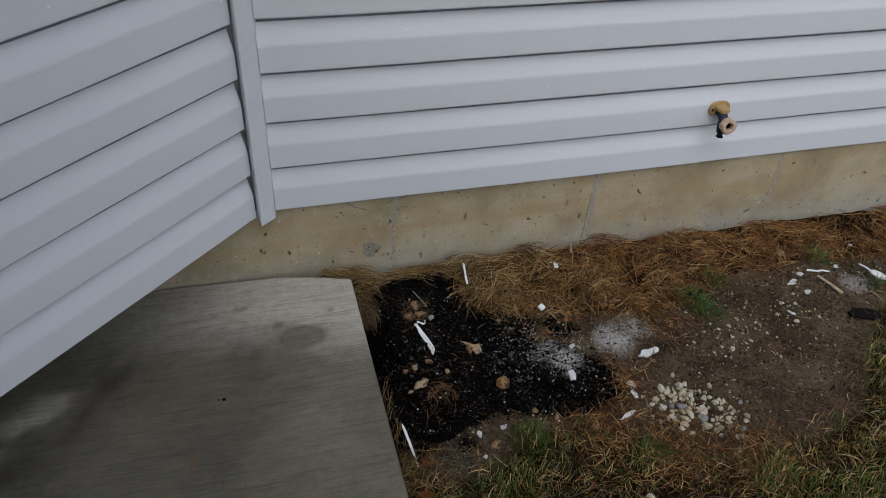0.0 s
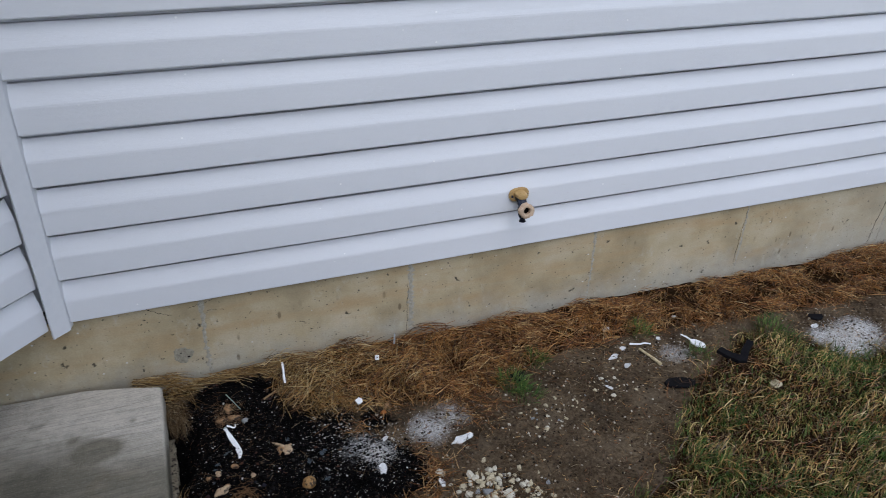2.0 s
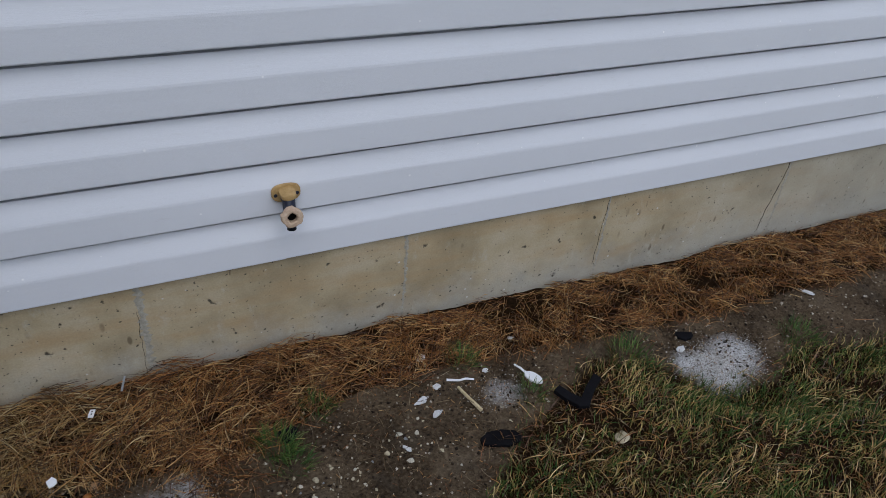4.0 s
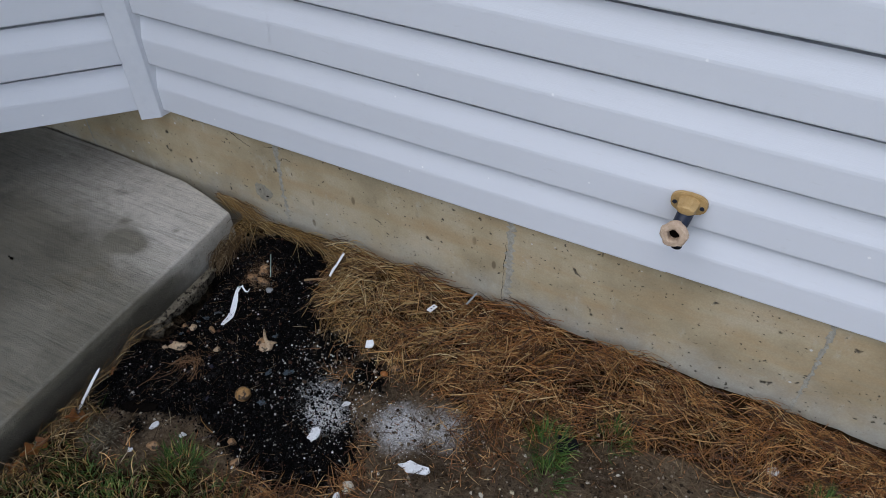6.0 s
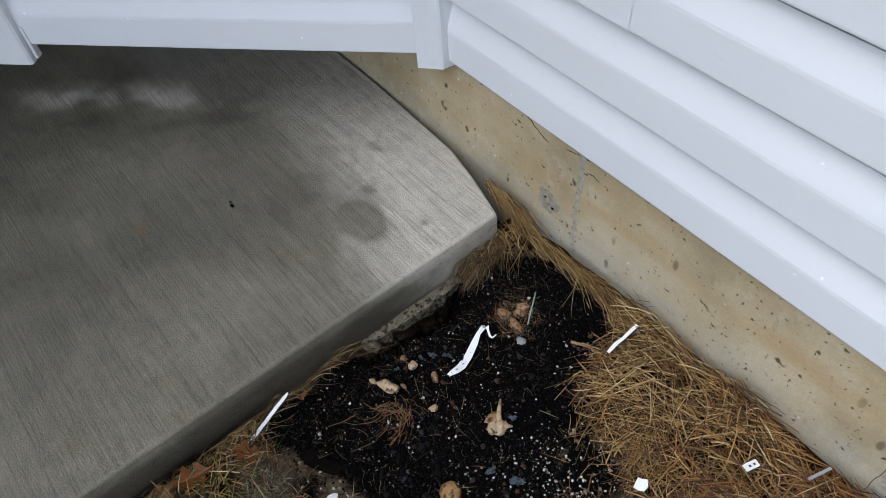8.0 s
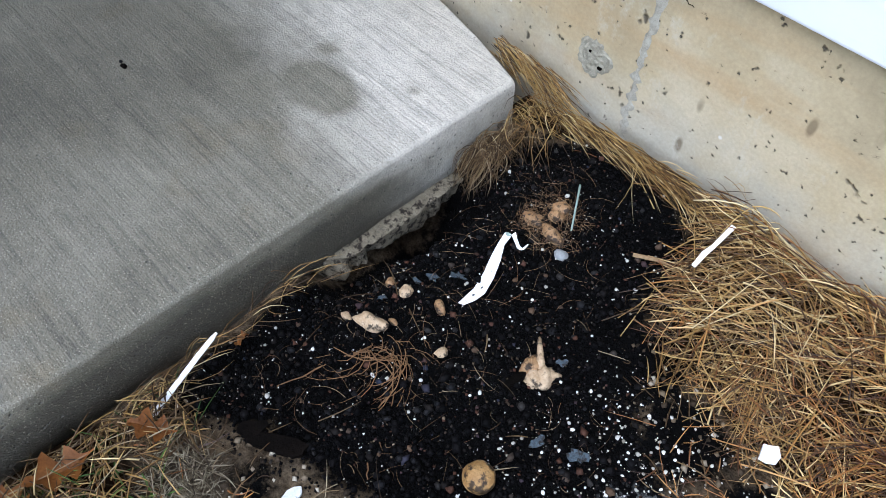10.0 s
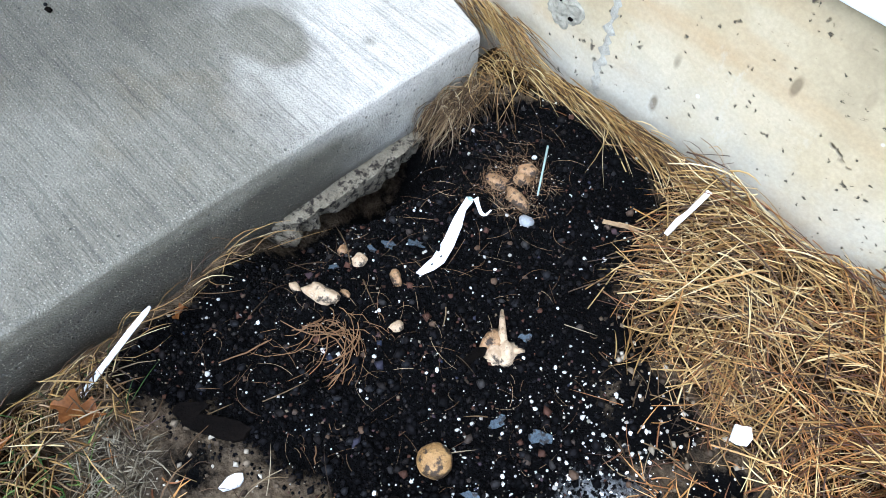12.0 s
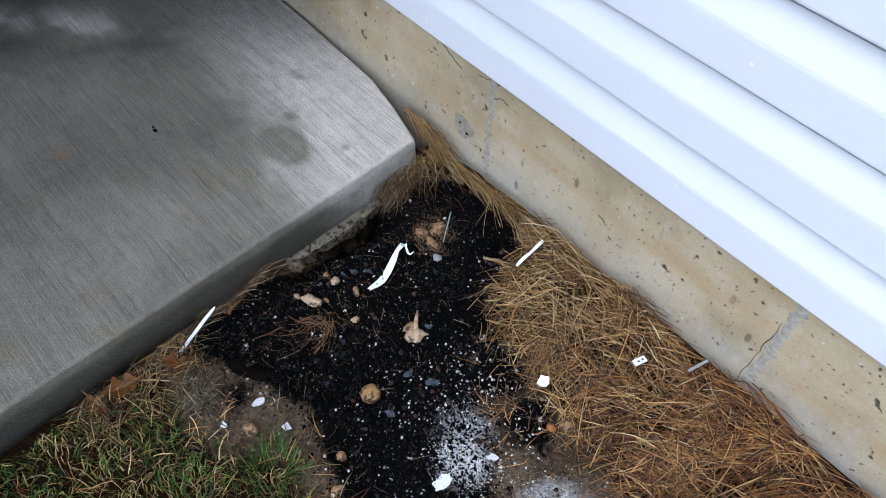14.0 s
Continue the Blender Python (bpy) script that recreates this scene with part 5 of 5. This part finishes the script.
def roots():
    """Thin brown rootlets across the bed and the clump of roots in its middle."""
    n = 330
    p = scatter(n, 0.22, 0.68, -0.52, -0.05, lambda x, y: in_bed(x, y) * (0.22 + 0.78 * bell(x, y, 0.31, -0.15, 0.08) + 0.4 * bell(x, y, 0.34, -0.37, 0.10)))
    blades("rootlet", np.column_stack([p, ground_z(p[:, 0], p[:, 1]) + 0.002]), R.uniform(0, 6.28, n), R.uniform(0.008, 0.042, n), R.uniform(0.0002, 0.00045, n), R.uniform(0, 0.005, n), R.normal(0.001, 0.003, n), ROOT, "fine brown rootlets in black soil", "roots", R.normal(0, 0.004, n), seg=6)
    n = 420
    a0, rr = R.uniform(0, 6.28, n), 0.036 * np.sqrt(R.rand(n))
    x, y = 0.316 + rr * np.cos(a0), -0.135 + rr * np.sin(a0)
    blades("rootlet", np.column_stack([x, y, ground_z(x, y) + 0.001]), R.uniform(0, 6.28, n), R.uniform(0.006, 0.026, n), R.uniform(0.0002, 0.0005, n), R.uniform(0, 0.004, n), R.normal(0.002, 0.003, n), ROOT, "fuzz of fine roots round the tubers", "roots", R.normal(0, 0.002, n))
    clump = thing("root_clump", (0.322, -0.378, float(ground_z(0.322, -0.378))), "tangled clump of brown roots lying on black soil", "roots")
    rng = random.Random(21)
    # one whorl of roots bending the same way round, and a few that reach out of it
    for i in range(34):
        a = rng.gauss(0.55, 0.8)
        l = rng.uniform(0.045, 0.120)
        turn = rng.uniform(-4.2, -1.6)
        x, y = rng.gauss(-0.028, 0.012), rng.gauss(0.006, 0.012)
        pts = []
        for k in range(8):
            pts.append((x, y, 0.003 + 0.010 * math.sin(math.pi * k / 7) * rng.uniform(0.6, 1.2)))
            a += turn / 8 + rng.gauss(0, 0.10)
            x, y = x + l / 7 * math.cos(a), y + l / 7 * math.sin(a)
        part("root", tube(pts, rng.uniform(0.00025, 0.00075), 5, 0.45), ROOT, clump, smooth=True)
    reach = (((-0.030, 0.002), (-0.044, -0.034), (-0.050, -0.070), (-0.063, -0.104), 0.0013), ((-0.028, 0.0), (-0.036, -0.018), (-0.046, -0.036), (-0.052, -0.050), 0.0011),
             ((-0.020, 0.004), (-0.016, 0.030), (-0.022, 0.052), (-0.020, 0.066), 0.0009), ((-0.012, 0.006), (-0.002, 0.028), (0.010, 0.036), (0.022, 0.052), 0.0007),
             ((0.020, -0.014), (0.027, -0.036), (0.041, -0.060), (0.060, -0.080), 0.0010), ((0.060, -0.080), (0.072, -0.088), (0.092, -0.090), (0.108, -0.102), 0.0007),
             ((0.022, -0.010), (0.034, -0.030), (0.040, -0.052), (0.064, -0.062), 0.0006), ((-0.030, 0.002), (-0.040, 0.016), (-0.056, 0.018), (-0.070, 0.010), 0.0006))
    for *knots, r in reach:
        pts = []
        for k, ((ax, ay), (bx, by)) in enumerate(zip(knots, knots[1:])):
            pts += [(ax + (bx - ax) * u + rng.uniform(-0.0015, 0.0015), ay + (by - ay) * u + rng.uniform(-0.0015, 0.0015), 0.005 + rng.uniform(0, 0.003)) for u in (0, 0.33, 0.66)]
        pts.append((*knots[-1], 0.003))
        part("root", tube(pts, r, 6, 0.45), ROOT, clump, smooth=True)


roots()


# ---- single things on the ground ----
def gz(x, y):
    return float(ground_z(x, y))


def lying(name, x, y, bm, material, label, category, turn=0.0, lift=0.0, group="", smooth=False, tilt=(0, 0)):
    ob = part(name, bm, material, None, "", smooth)
    ob.matrix_basis = pose(x, y, gz(x, y) + lift, tilt[0], tilt[1], turn)
    return tagged(ob, label, category, group)


# white plant label, a long stick of plastic
lying("plant_label", 0.211, -0.533, ribbon([(-0.047, 0, 0), (-0.02, 0, 0.001), (0.02, 0, 0.001), (0.040, 0, 0), (0.047, 0, 0)], (0.0055, 0.0055, 0.0055, 0.005, 0.002), [(0, 1, 0)] * 5, 0.0012), PAPER,
      "narrow white plastic plant label lying beside the patio slab", "plant label", 100, 0.029, tilt=(0, -20))


def paper_strip():
    strip = thing("label_strip", (0.308, -0.235, 0.0), "curled white plastic label strip on black soil", "plant label")
    pts = [(0.017, -0.047), (0.0195, -0.036), (0.0185, -0.022), (0.0125, -0.002), (0.0040, 0.018), (-0.001, 0.030), (-0.005, 0.044)]
    path = [(x, y, gz(0.308 + x, -0.235 + y) + 0.005 + 0.0012 * i) for i, (x, y) in enumerate(pts)]
    part("band", ribbon(path, (0.006, 0.0115, 0.0130, 0.0125, 0.0115, 0.0070, 0.0085), [(1, 0.35, 0), (1, 0.4, 0), (1, 0.35, 0), (1, 0.2, 0), (1, 0.15, 0), (1, 0.1, 0), (1, 0, 0)], 0.0009), PAPER, strip)
    e = path[-1]
    hook = [e, (e[0] + 0.005, e[1] + 0.003, e[2] + 0.004), (e[0] + 0.012, e[1] - 0.001, e[2] + 0.003), (e[0] + 0.019, e[1] - 0.004, e[2]), (e[0] + 0.024, e[1] - 0.003, e[2] - 0.001), (e[0] + 0.025, e[1] + 0.004, e[2] + 0.003)]
    part("curl", ribbon(hook, (0.0085, 0.0055, 0.004, 0.0036, 0.0034, 0.002), [(1, 0.3, 0.4), (0.3, 1, 0.3), (0, 1, 0.5), (0.3, 1, 0.5), (0.8, 0.5, 0.5), (1, 0, 0.5)], 0.0009), PAPER, strip)
    part("ink_stain", plate(ragged(6, 0.0032, 0.0022, 9, 0.3), 0.0012), GREY_PLASTIC, strip, "green printed corner").location = (path[-1][0], path[-1][1], path[-1][2] + 0.0010)
    for k, (x, y) in enumerate(((0.0195, -0.032), (0.0180, -0.018), (0.0115, 0.004))):
        m = plate(ragged(k, 0.0009, 0.0018, 6, 0.2), 0.0004)
        bmesh.ops.translate(m, vec=(x, y, path[min(5, k + 1)][2] + 0.0022), verts=m.verts)
        part("mark", m, INK, strip, "dark printed mark")


paper_strip()
for x, y, r, s, t in ((0.299, -0.143, (0.0135, 0.0085, 0.007), 1, 20), (0.317, -0.119, (0.0110, 0.0095, 0.008), 2, 60), (0.329, -0.146, (0.0165, 0.0090, 0.008), 3, -8), (0.320, -0.130, (0.009, 0.008, 0.007), 4, 0)):
    lying("tuber", x, y, lump(s, r, 0.2), TUBER, "tan tuber half buried in black soil", "tuber", t, 0.0015, "tubers in the bed", True)
lying("green_nail", 0.333, -0.117, tube([(-0.028, 0, 0.004), (0.0, 0, 0.0), (0.026, 0, -0.004)], 0.0012, 8, 0.8), GREY_PLASTIC, "thin pale green stake leaning over tubers", "stake", -57, 0.014, tilt=(0, 12), smooth=True)
lying("pebble", 0.352, -0.156, lump(9, (0.0085, 0.006, 0.005), 0.15), GREY_STONE, "pale grey pebble in black soil", "pebble", 10, 0.002, smooth=True)
lying("twig", 0.440, -0.090, tube([(-0.035, 0.0, 0), (-0.01, 0.003, 0.003), (0.015, 0.0, 0.003), (0.037, -0.001, 0.002)], 0.0026, 6, 0.7), TWIG, "brown twig lying at the edge of the straw", "twig", 20, 0.004)
lying("plant_label", 0.468, -0.058, ribbon([(-0.030, 0, 0), (-0.012, 0.001, 0.001), (0.0, 0, 0), (0.030, 0, 0.001)], (0.0045, 0.006, 0.0045, 0.0055), [(0, 1, 0)] * 4, 0.0015), PAPER, "short white plastic plant label stuck in straw", "plant label", 86, 0.024, tilt=(0, -22))


def tag_piece(x, y, turn, lift, w, l, label):
    tag = thing("plastic_tag", (x, y, gz(x, y) + lift), label, "plastic tag", turn)
    bm = plate([(-l, -w), (l, -w * 0.9), (l, w), (-l * 0.4, w * 1.05), (-l, w * 0.9)], 0.0018, 0.2, 3)
    part("tag_body", bm, PAPER, tag)
    for k in range(2):
        m = plate([(-0.004 + k * 0.007, -0.0016), (-0.001 + k * 0.007, -0.0016), (-0.001 + k * 0.007, 0.0012), (-0.004 + k * 0.007, 0.0012)], 0.0004)
        bmesh.ops.translate(m, vec=(0, 0, 0.0021), verts=m.verts)
        part("mark", m, INK, tag, "grey printed bar")


tag_piece(0.712, -0.080, 74, 0.036, 0.0052, 0.0112, "small printed white plastic tag on straw")
lying("white_chip", 0.631, -0.196, plate([(-0.009, -0.006), (-0.002, -0.0085), (0.006, -0.0075), (0.0095, -0.001), (0.007, 0.0085), (-0.001, 0.0075), (-0.006, 0.008)], 0.003, 0.3, 5), PAPER, "broken white plastic chip at the straw edge", "plastic chip", 30, 0.022)
lying("plant_label", 0.776, -0.028, ribbon([(-0.016, 0, 0), (0.016, 0, 0.001)], (0.004, 0.004), [(0, 1, 0)] * 2, 0.001), GREY_STONE, "little grey label stub in straw", "plant label", 70, 0.038, tilt=(0, -20))


def garlic():
    g = thing("garlic_bulb", (0.430, -0.277, gz(0.430, -0.277)), "split cream bulb with a dry stalk on black soil", "bulb", 8)
    for k, (x, y, r) in enumerate(((-0.010, 0.002, (0.011, 0.014, 0.010)), (0.006, 0.000, (0.011, 0.013, 0.010)), (-0.002, -0.008, (0.011, 0.010, 0.009)))):
        bm = lump(30 + k, r, 0.22)
        bmesh.ops.translate(bm, vec=(x, y, 0.006), verts=bm.verts)
        part("clove", bm, FLESH if k else TUBER, g, smooth=True)
    stalk = tube([(-0.000, 0.004, 0.010), (-0.008, 0.014, 0.013), (-0.015, 0.024, 0.012), (-0.022, 0.034, 0.009)], 0.0050, 7, 0.35)
    part("stalk", stalk, FLESH, g, "dry pale stalk", True)
    part("stalk", tube([(0.010, 0.004, 0.010), (0.015, 0.009, 0.009), (0.018, 0.013, 0.006)], 0.0040, 7, 0.5), FLESH, g, "dry pale stalk", True)


garlic()
lying("bulb", 0.463, -0.393, lump(41, (0.0155, 0.0155, 0.0135), 0.06), BULB, "round ochre bulb on black soil", "bulb", 0, 0.006, smooth=True)
for x, y, r, s, m, t in ((0.277, -0.362, (0.021, 0.011, 0.009), 51, FLESH, 20), (0.251, -0.374, (0.008, 0.006, 0.005), 52, FLESH, 0), (0.274, -0.312, (0.0100, 0.007, 0.006), 53, FLESH, 40), (0.253, -0.315, (0.008, 0.006, 0.006), 54, TUBER, 0),
                         (0.288, -0.343, (0.006, 0.004, 0.004), 55, TUBER, 0), (0.311, -0.299, (0.0115, 0.006, 0.006), 56, TUBER, -20), (0.347, -0.330, (0.008, 0.007, 0.005), 57, FLESH, 70), (0.391, -0.558, (0.014, 0.010, 0.009), 58, TUBER, 15),
                         (0.508, -0.485, (0.010, 0.008, 0.007), 59, TUBER, 15), (0.62, -0.565, (0.013, 0.010, 0.009), 44, TUBER, 30), (0.700, -0.213, (0.014, 0.010, 0.006), 45, TUBER, 30), (0.685, -0.232, (0.010, 0.008, 0.006), 46, LEAF, 10), (0.545, -0.52, (0.010, 0.007, 0.006), 47, TUBER, 60)):
    lying("bulb_piece", x, y, lump(s, r, 0.35, 3, 0.35), m, "lumpy tan piece of bulb on the soil", "bulb piece", t, 0.003, "bulb pieces in the bed", True)
lying("slab_pebble", -0.149, -0.376, lump(70, (0.0038, 0.003, 0.003), 0.2), BARK_HOLE_BLACK, "tiny dark pebble on the patio", "pebble", 30, 0.0, smooth=True).location.z = 0.0695
lying("slab_crumb", -0.160, -0.374, lump(71, (0.002, 0.002, 0.002), 0.2), BLACK_PLASTIC, "tiny dark crumb on the patio", "pebble", 0, 0.0, smooth=True).location.z = 0.0685
for x, y, rx, ry, t, s in ((0.319, -0.509, 0.030, 0.0095, 35, 1), (0.292, -0.517, 0.014, 0.008, 55, 2), (0.47, -0.44, 0.012, 0.004, 20, 3), (0.42, -0.30, 0.014, 0.005, 80, 4)):
    lying("bark_chip", x, y, plate(ragged(s, rx, ry, 12, 0.18), 0.005, 0.1, s), BARK_HOLE_BLACK, "wet dark bark chip on the soil", "bark chip", t, 0.001, "bark chips in the bed")
for x, y, r, t, s in ((0.512, -0.313, 0.013, 20, 11), (0.476, -0.329, 0.010, 70, 12), (0.505, -0.392, 0.011, 0, 13), (0.275, -0.275, 0.008, 30, 14), (0.300, -0.262, 0.009, 10, 15), (0.262, -0.335, 0.006, 60, 16), (0.44, -0.255, 0.007, 50, 17), (0.268, -0.292, 0.006, 15, 18)):
    lying("blue_flake", x, y, plate(ragged(s, r * 0.85, r * 0.5, 13, 0.5), 0.0012, 0.3, s), SHARD, "thin blue-grey flake on black soil", "flake", t, 0.004, "blue-grey flakes")
for x, y, rx, ry, t, s in ((0.365, -0.526, 0.0105, 0.0055, 75, 21), (0.422, -0.518, 0.008, 0.006, 20, 22), (0.634, -0.405, 0.014, 0.010, 70, 23), (0.836, -0.388, 0.028, 0.010, 8, 24), (0.36, -0.585, 0.005, 0.004, 0, 25), (0.66, -0.33, 0.008, 0.006, 40, 26),
                           (1.345, -0.240, 0.017, 0.007, 12, 27), (1.362, -0.283, 0.017, 0.0085, 40, 28), (1.395, -0.208, 0.010, 0.008, 0, 29), (1.395, -0.115, 0.013, 0.010, 80, 30), (1.622, -0.128, 0.009, 0.006, 20, 31), (2.49, -0.238, 0.020, 0.010, -20, 32),
                           (1.27, -0.345, 0.010, 0.004, -60, 33), (0.745, -0.50, 0.006, 0.012, 10, 34), (0.70, -0.555, 0.020, 0.004, 20, 35), (1.52, -0.20, 0.007, 0.005, 0, 36), (2.0, -0.30, 0.012, 0.009, 30, 37)):
    lying("white_fragment", x, y, plate(ragged(s, rx, ry, 10, 0.28), 0.0025, 0.25, s), SCRAP, "torn scrap of white plastic on the soil", "plastic scrap", t, 0.004, "white scraps")


def scoop():
    s = thing("plastic_scoop", (1.606, -0.247, gz(1.606, -0.247)), "small white plastic spoon lying on soil", "spoon", -62)
    bm = plate([(0.022 * math.cos(a) * (1.15 if math.cos(a) > 0 else 1), 0.0135 * math.sin(a)) for a in [2 * math.pi * k / 18 for k in range(18)]], 0.004)
    bmesh.ops.translate(bm, vec=(0.012, 0, 0.004), verts=bm.verts)
    part("bowl", bm, PAPER, s)
    part("handle", ribbon([(-0.008, 0, 0.006), (-0.025, 0.002, 0.008), (-0.042, 0.003, 0.007)], (0.006, 0.005, 0.004), [(0, 1, 0)] * 3, 0.002), PAPER, s)


scoop()
lying("split_stick", 1.447, -0.262, tube([(-0.044, 0, 0), (-0.02, 0.001, 0.002), (0.0, 0.002, 0.003), (0.036, 0.0, 0.001)], 0.0048, 6, 0.75), PALE_WOOD, "pale split stick on bare soil", "stick", 104, 0.006)
lying("split_stick", 1.452, -0.212, tube([(-0.030, 0.010, 0), (-0.016, 0.004, 0.002), (-0.004, 0.0, 0.003), (0.012, 0.002, 0.003), (0.030, -0.002, 0.001)], 0.0030, 6, 0.8), PAPER, "thin white stick forked across another stick", "stick", -8, 0.010)
lying("black_bracket", 1.662, -0.372, plate([(-0.014, -0.014), (0.008, -0.022), (0.040, 0.010), (0.072, 0.032), (0.064, 0.050), (0.028, 0.026), (0.002, 0.004), (-0.014, 0.026), (-0.026, 0.052), (-0.044, 0.044), (-0.032, 0.016)], 0.009, 0.1, 2), BLACK_PLASTIC, "bent black plastic edging piece in grass", "plastic edging", 0, 0.022)
lying("black_plate", 1.462, -0.388, plate(ragged(5, 0.045, 0.024, 9, 0.12), 0.006, 0.15, 4), BLACK_PLASTIC, "flat black plastic scrap on the soil", "plastic scrap", -6, 0.003)
lying("black_plate", 2.040, -0.262, plate(ragged(8, 0.026, 0.014, 8, 0.2), 0.006, 0.15, 5), BLACK_PLASTIC, "small dark scrap beside the white heap", "plastic scrap", -25, 0.004)
lying("black_plate", 1.06, -0.225, plate(ragged(9, 0.022, 0.018, 8, 0.2), 0.006, 0.15, 6), BLACK_PLASTIC, "dark scrap under the straw edge", "plastic scrap", 10, 0.003)
lying("flat_stone", 1.705, -0.475, lump(80, (0.022, 0.016, 0.007), 0.2, 3, 0.7), LIMESTONE, "flat pale stone in the lawn", "stone", 20, 0.006)


def leaf(x, y, turn, lift, size, seed):
    """A lobed oak-like leaf with a rib and curled edges."""
    l = thing("oak_leaf", (x, y, gz(x, y) + lift), "curled brown oak leaf among dry grass", "leaf", turn)
    bm = bmesh.new()
    n, rows = 14, []
    for i in range(n + 1):
        u = i / n
        w = size * 0.36 * math.sin(math.pi * min(1, u * 1.05 + 0.02)) * (0.62 + 0.38 * math.cos(u * 6 * math.pi)) + 0.0008
        mid = Vector((size * (u - 0.5), 0, 0.006 * math.sin(u * 5 + seed)))
        rows.append([bm.verts.new(mid + Vector((0.0, -w, 0.35 * w))), bm.verts.new(mid), bm.verts.new(mid + Vector((0.0, w, 0.5 * w)))])
    for a, b in zip(rows, rows[1:]):
        for k in range(2):
            bm.faces.new((a[k], a[k + 1], b[k + 1], b[k]))
    bmesh.ops.solidify(bm, geom=bm.faces[:], thickness=0.0005)
    part("blade", bm, LEAF, l)
    part("rib", tube([(-size * 0.72, 0, 0.003), (-size * 0.5, 0, 0.001), (size * 0.4, 0, 0.001)], 0.0008, 5, 0.5), TWIG, l)


leaf(0.237, -0.583, 40, 0.022, 0.044, 1)
leaf(0.215, -0.660, 80, 0.024, 0.060, 2)
leaf(0.212, -0.705, 10, 0.014, 0.050, 3)
leaf(0.205, -0.470, 70, 0.022, 0.016, 4)

# heap of crushed stone and the loose band of it
rng = random.Random(5)
spots = []
for _ in range(2600):
    if len(spots) >= 120:
        break
    a, r = rng.uniform(0, 6.28), math.sqrt(rng.random())
    x, y = rng.gauss(0.842, 0.034), rng.gauss(-0.545, 0.030)
    if rng.random() < 0.4:
        x, y = rng.gauss(0.915, 0.030), rng.gauss(-0.605, 0.030)
    s = rng.uniform(0.0045, 0.0160) * (1.1 if x < 0.88 else 0.72)
    if all(math.hypot(x - p, y - q) > 0.46 * (s + u) for p, q, u in spots):
        spots.append((x, y, s))
for _ in range(70):
    t = rng.random()
    x, y = 0.98 + 0.34 * t + rng.gauss(0, 0.02), -0.405 + 0.09 * t + rng.gauss(0, 0.022)
    spots.append((x, y, rng.choice((0.003, 0.0035, 0.004, 0.006, 0.009)) * rng.uniform(0.8, 1.15)))
for _ in range(45):
    x, y = rng.uniform(0.78, 1.65), rng.uniform(-0.62, -0.20)
    spots.append((x, y, rng.uniform(0.002, 0.0048)))
stone_mesh = []
for k in range(12):
    bm = lump(100 + k, (1.0, 0.78, 0.62), 0.45, 2, 1.25)
    me = bpy.data.meshes.new("stone")
    bm.to_mesh(me)
    bm.free()
    me.materials.append((PALE_STONE, LIMESTONE, LIMESTONE, PALE_STONE, LIMESTONE, GREY_STONE)[k % 6])
    stone_mesh.append(me)
for k, (x, y, s) in enumerate(spots):
    ob = new("stone", rng.choice(stone_mesh[:11]))
    ob.matrix_basis = pose(x, y, gz(x, y) + s * 0.22, rng.uniform(-25, 25), rng.uniform(-25, 25), rng.uniform(0, 360)) @ Matrix.Scale(s, 4)
    tagged(ob, "pale crushed limestone piece on bare soil", "stone", "crushed stones")


def clip_thing():
    c = thing("yellow_connector", (0.640, -0.800, gz(0.640, -0.800)), "small yellow plastic wire connector on soil", "connector", 80)
    c.scale = (0.72, 0.72, 0.72)
    part("body", tube([(-0.016, 0, 0.008), (-0.004, 0, 0.009), (0.004, 0, 0.009), (0.016, 0, 0.008)], 0.0085, 10, 0.7), YELLOW, c, smooth=True)
    part("wing", block((-0.004, -0.011, 0.004), (0.004, 0.011, 0.012), 0.001), YELLOW, c)
    # black disc on the end face, in place of shade in an opening
    part("hole_shade", tube([(-0.0163, 0, 0.008), (-0.0168, 0, 0.008)], 0.005, 10), BLACK_PLASTIC, c, "black disc painted as the shade in the open end")


clip_thing()
lying("flat_stone", 0.652, -0.755, lump(84, (0.011, 0.009, 0.008), 0.2, 3, 0.7), PALE_STONE, "white stone beside the yellow connector", "stone", 20, 0.004)
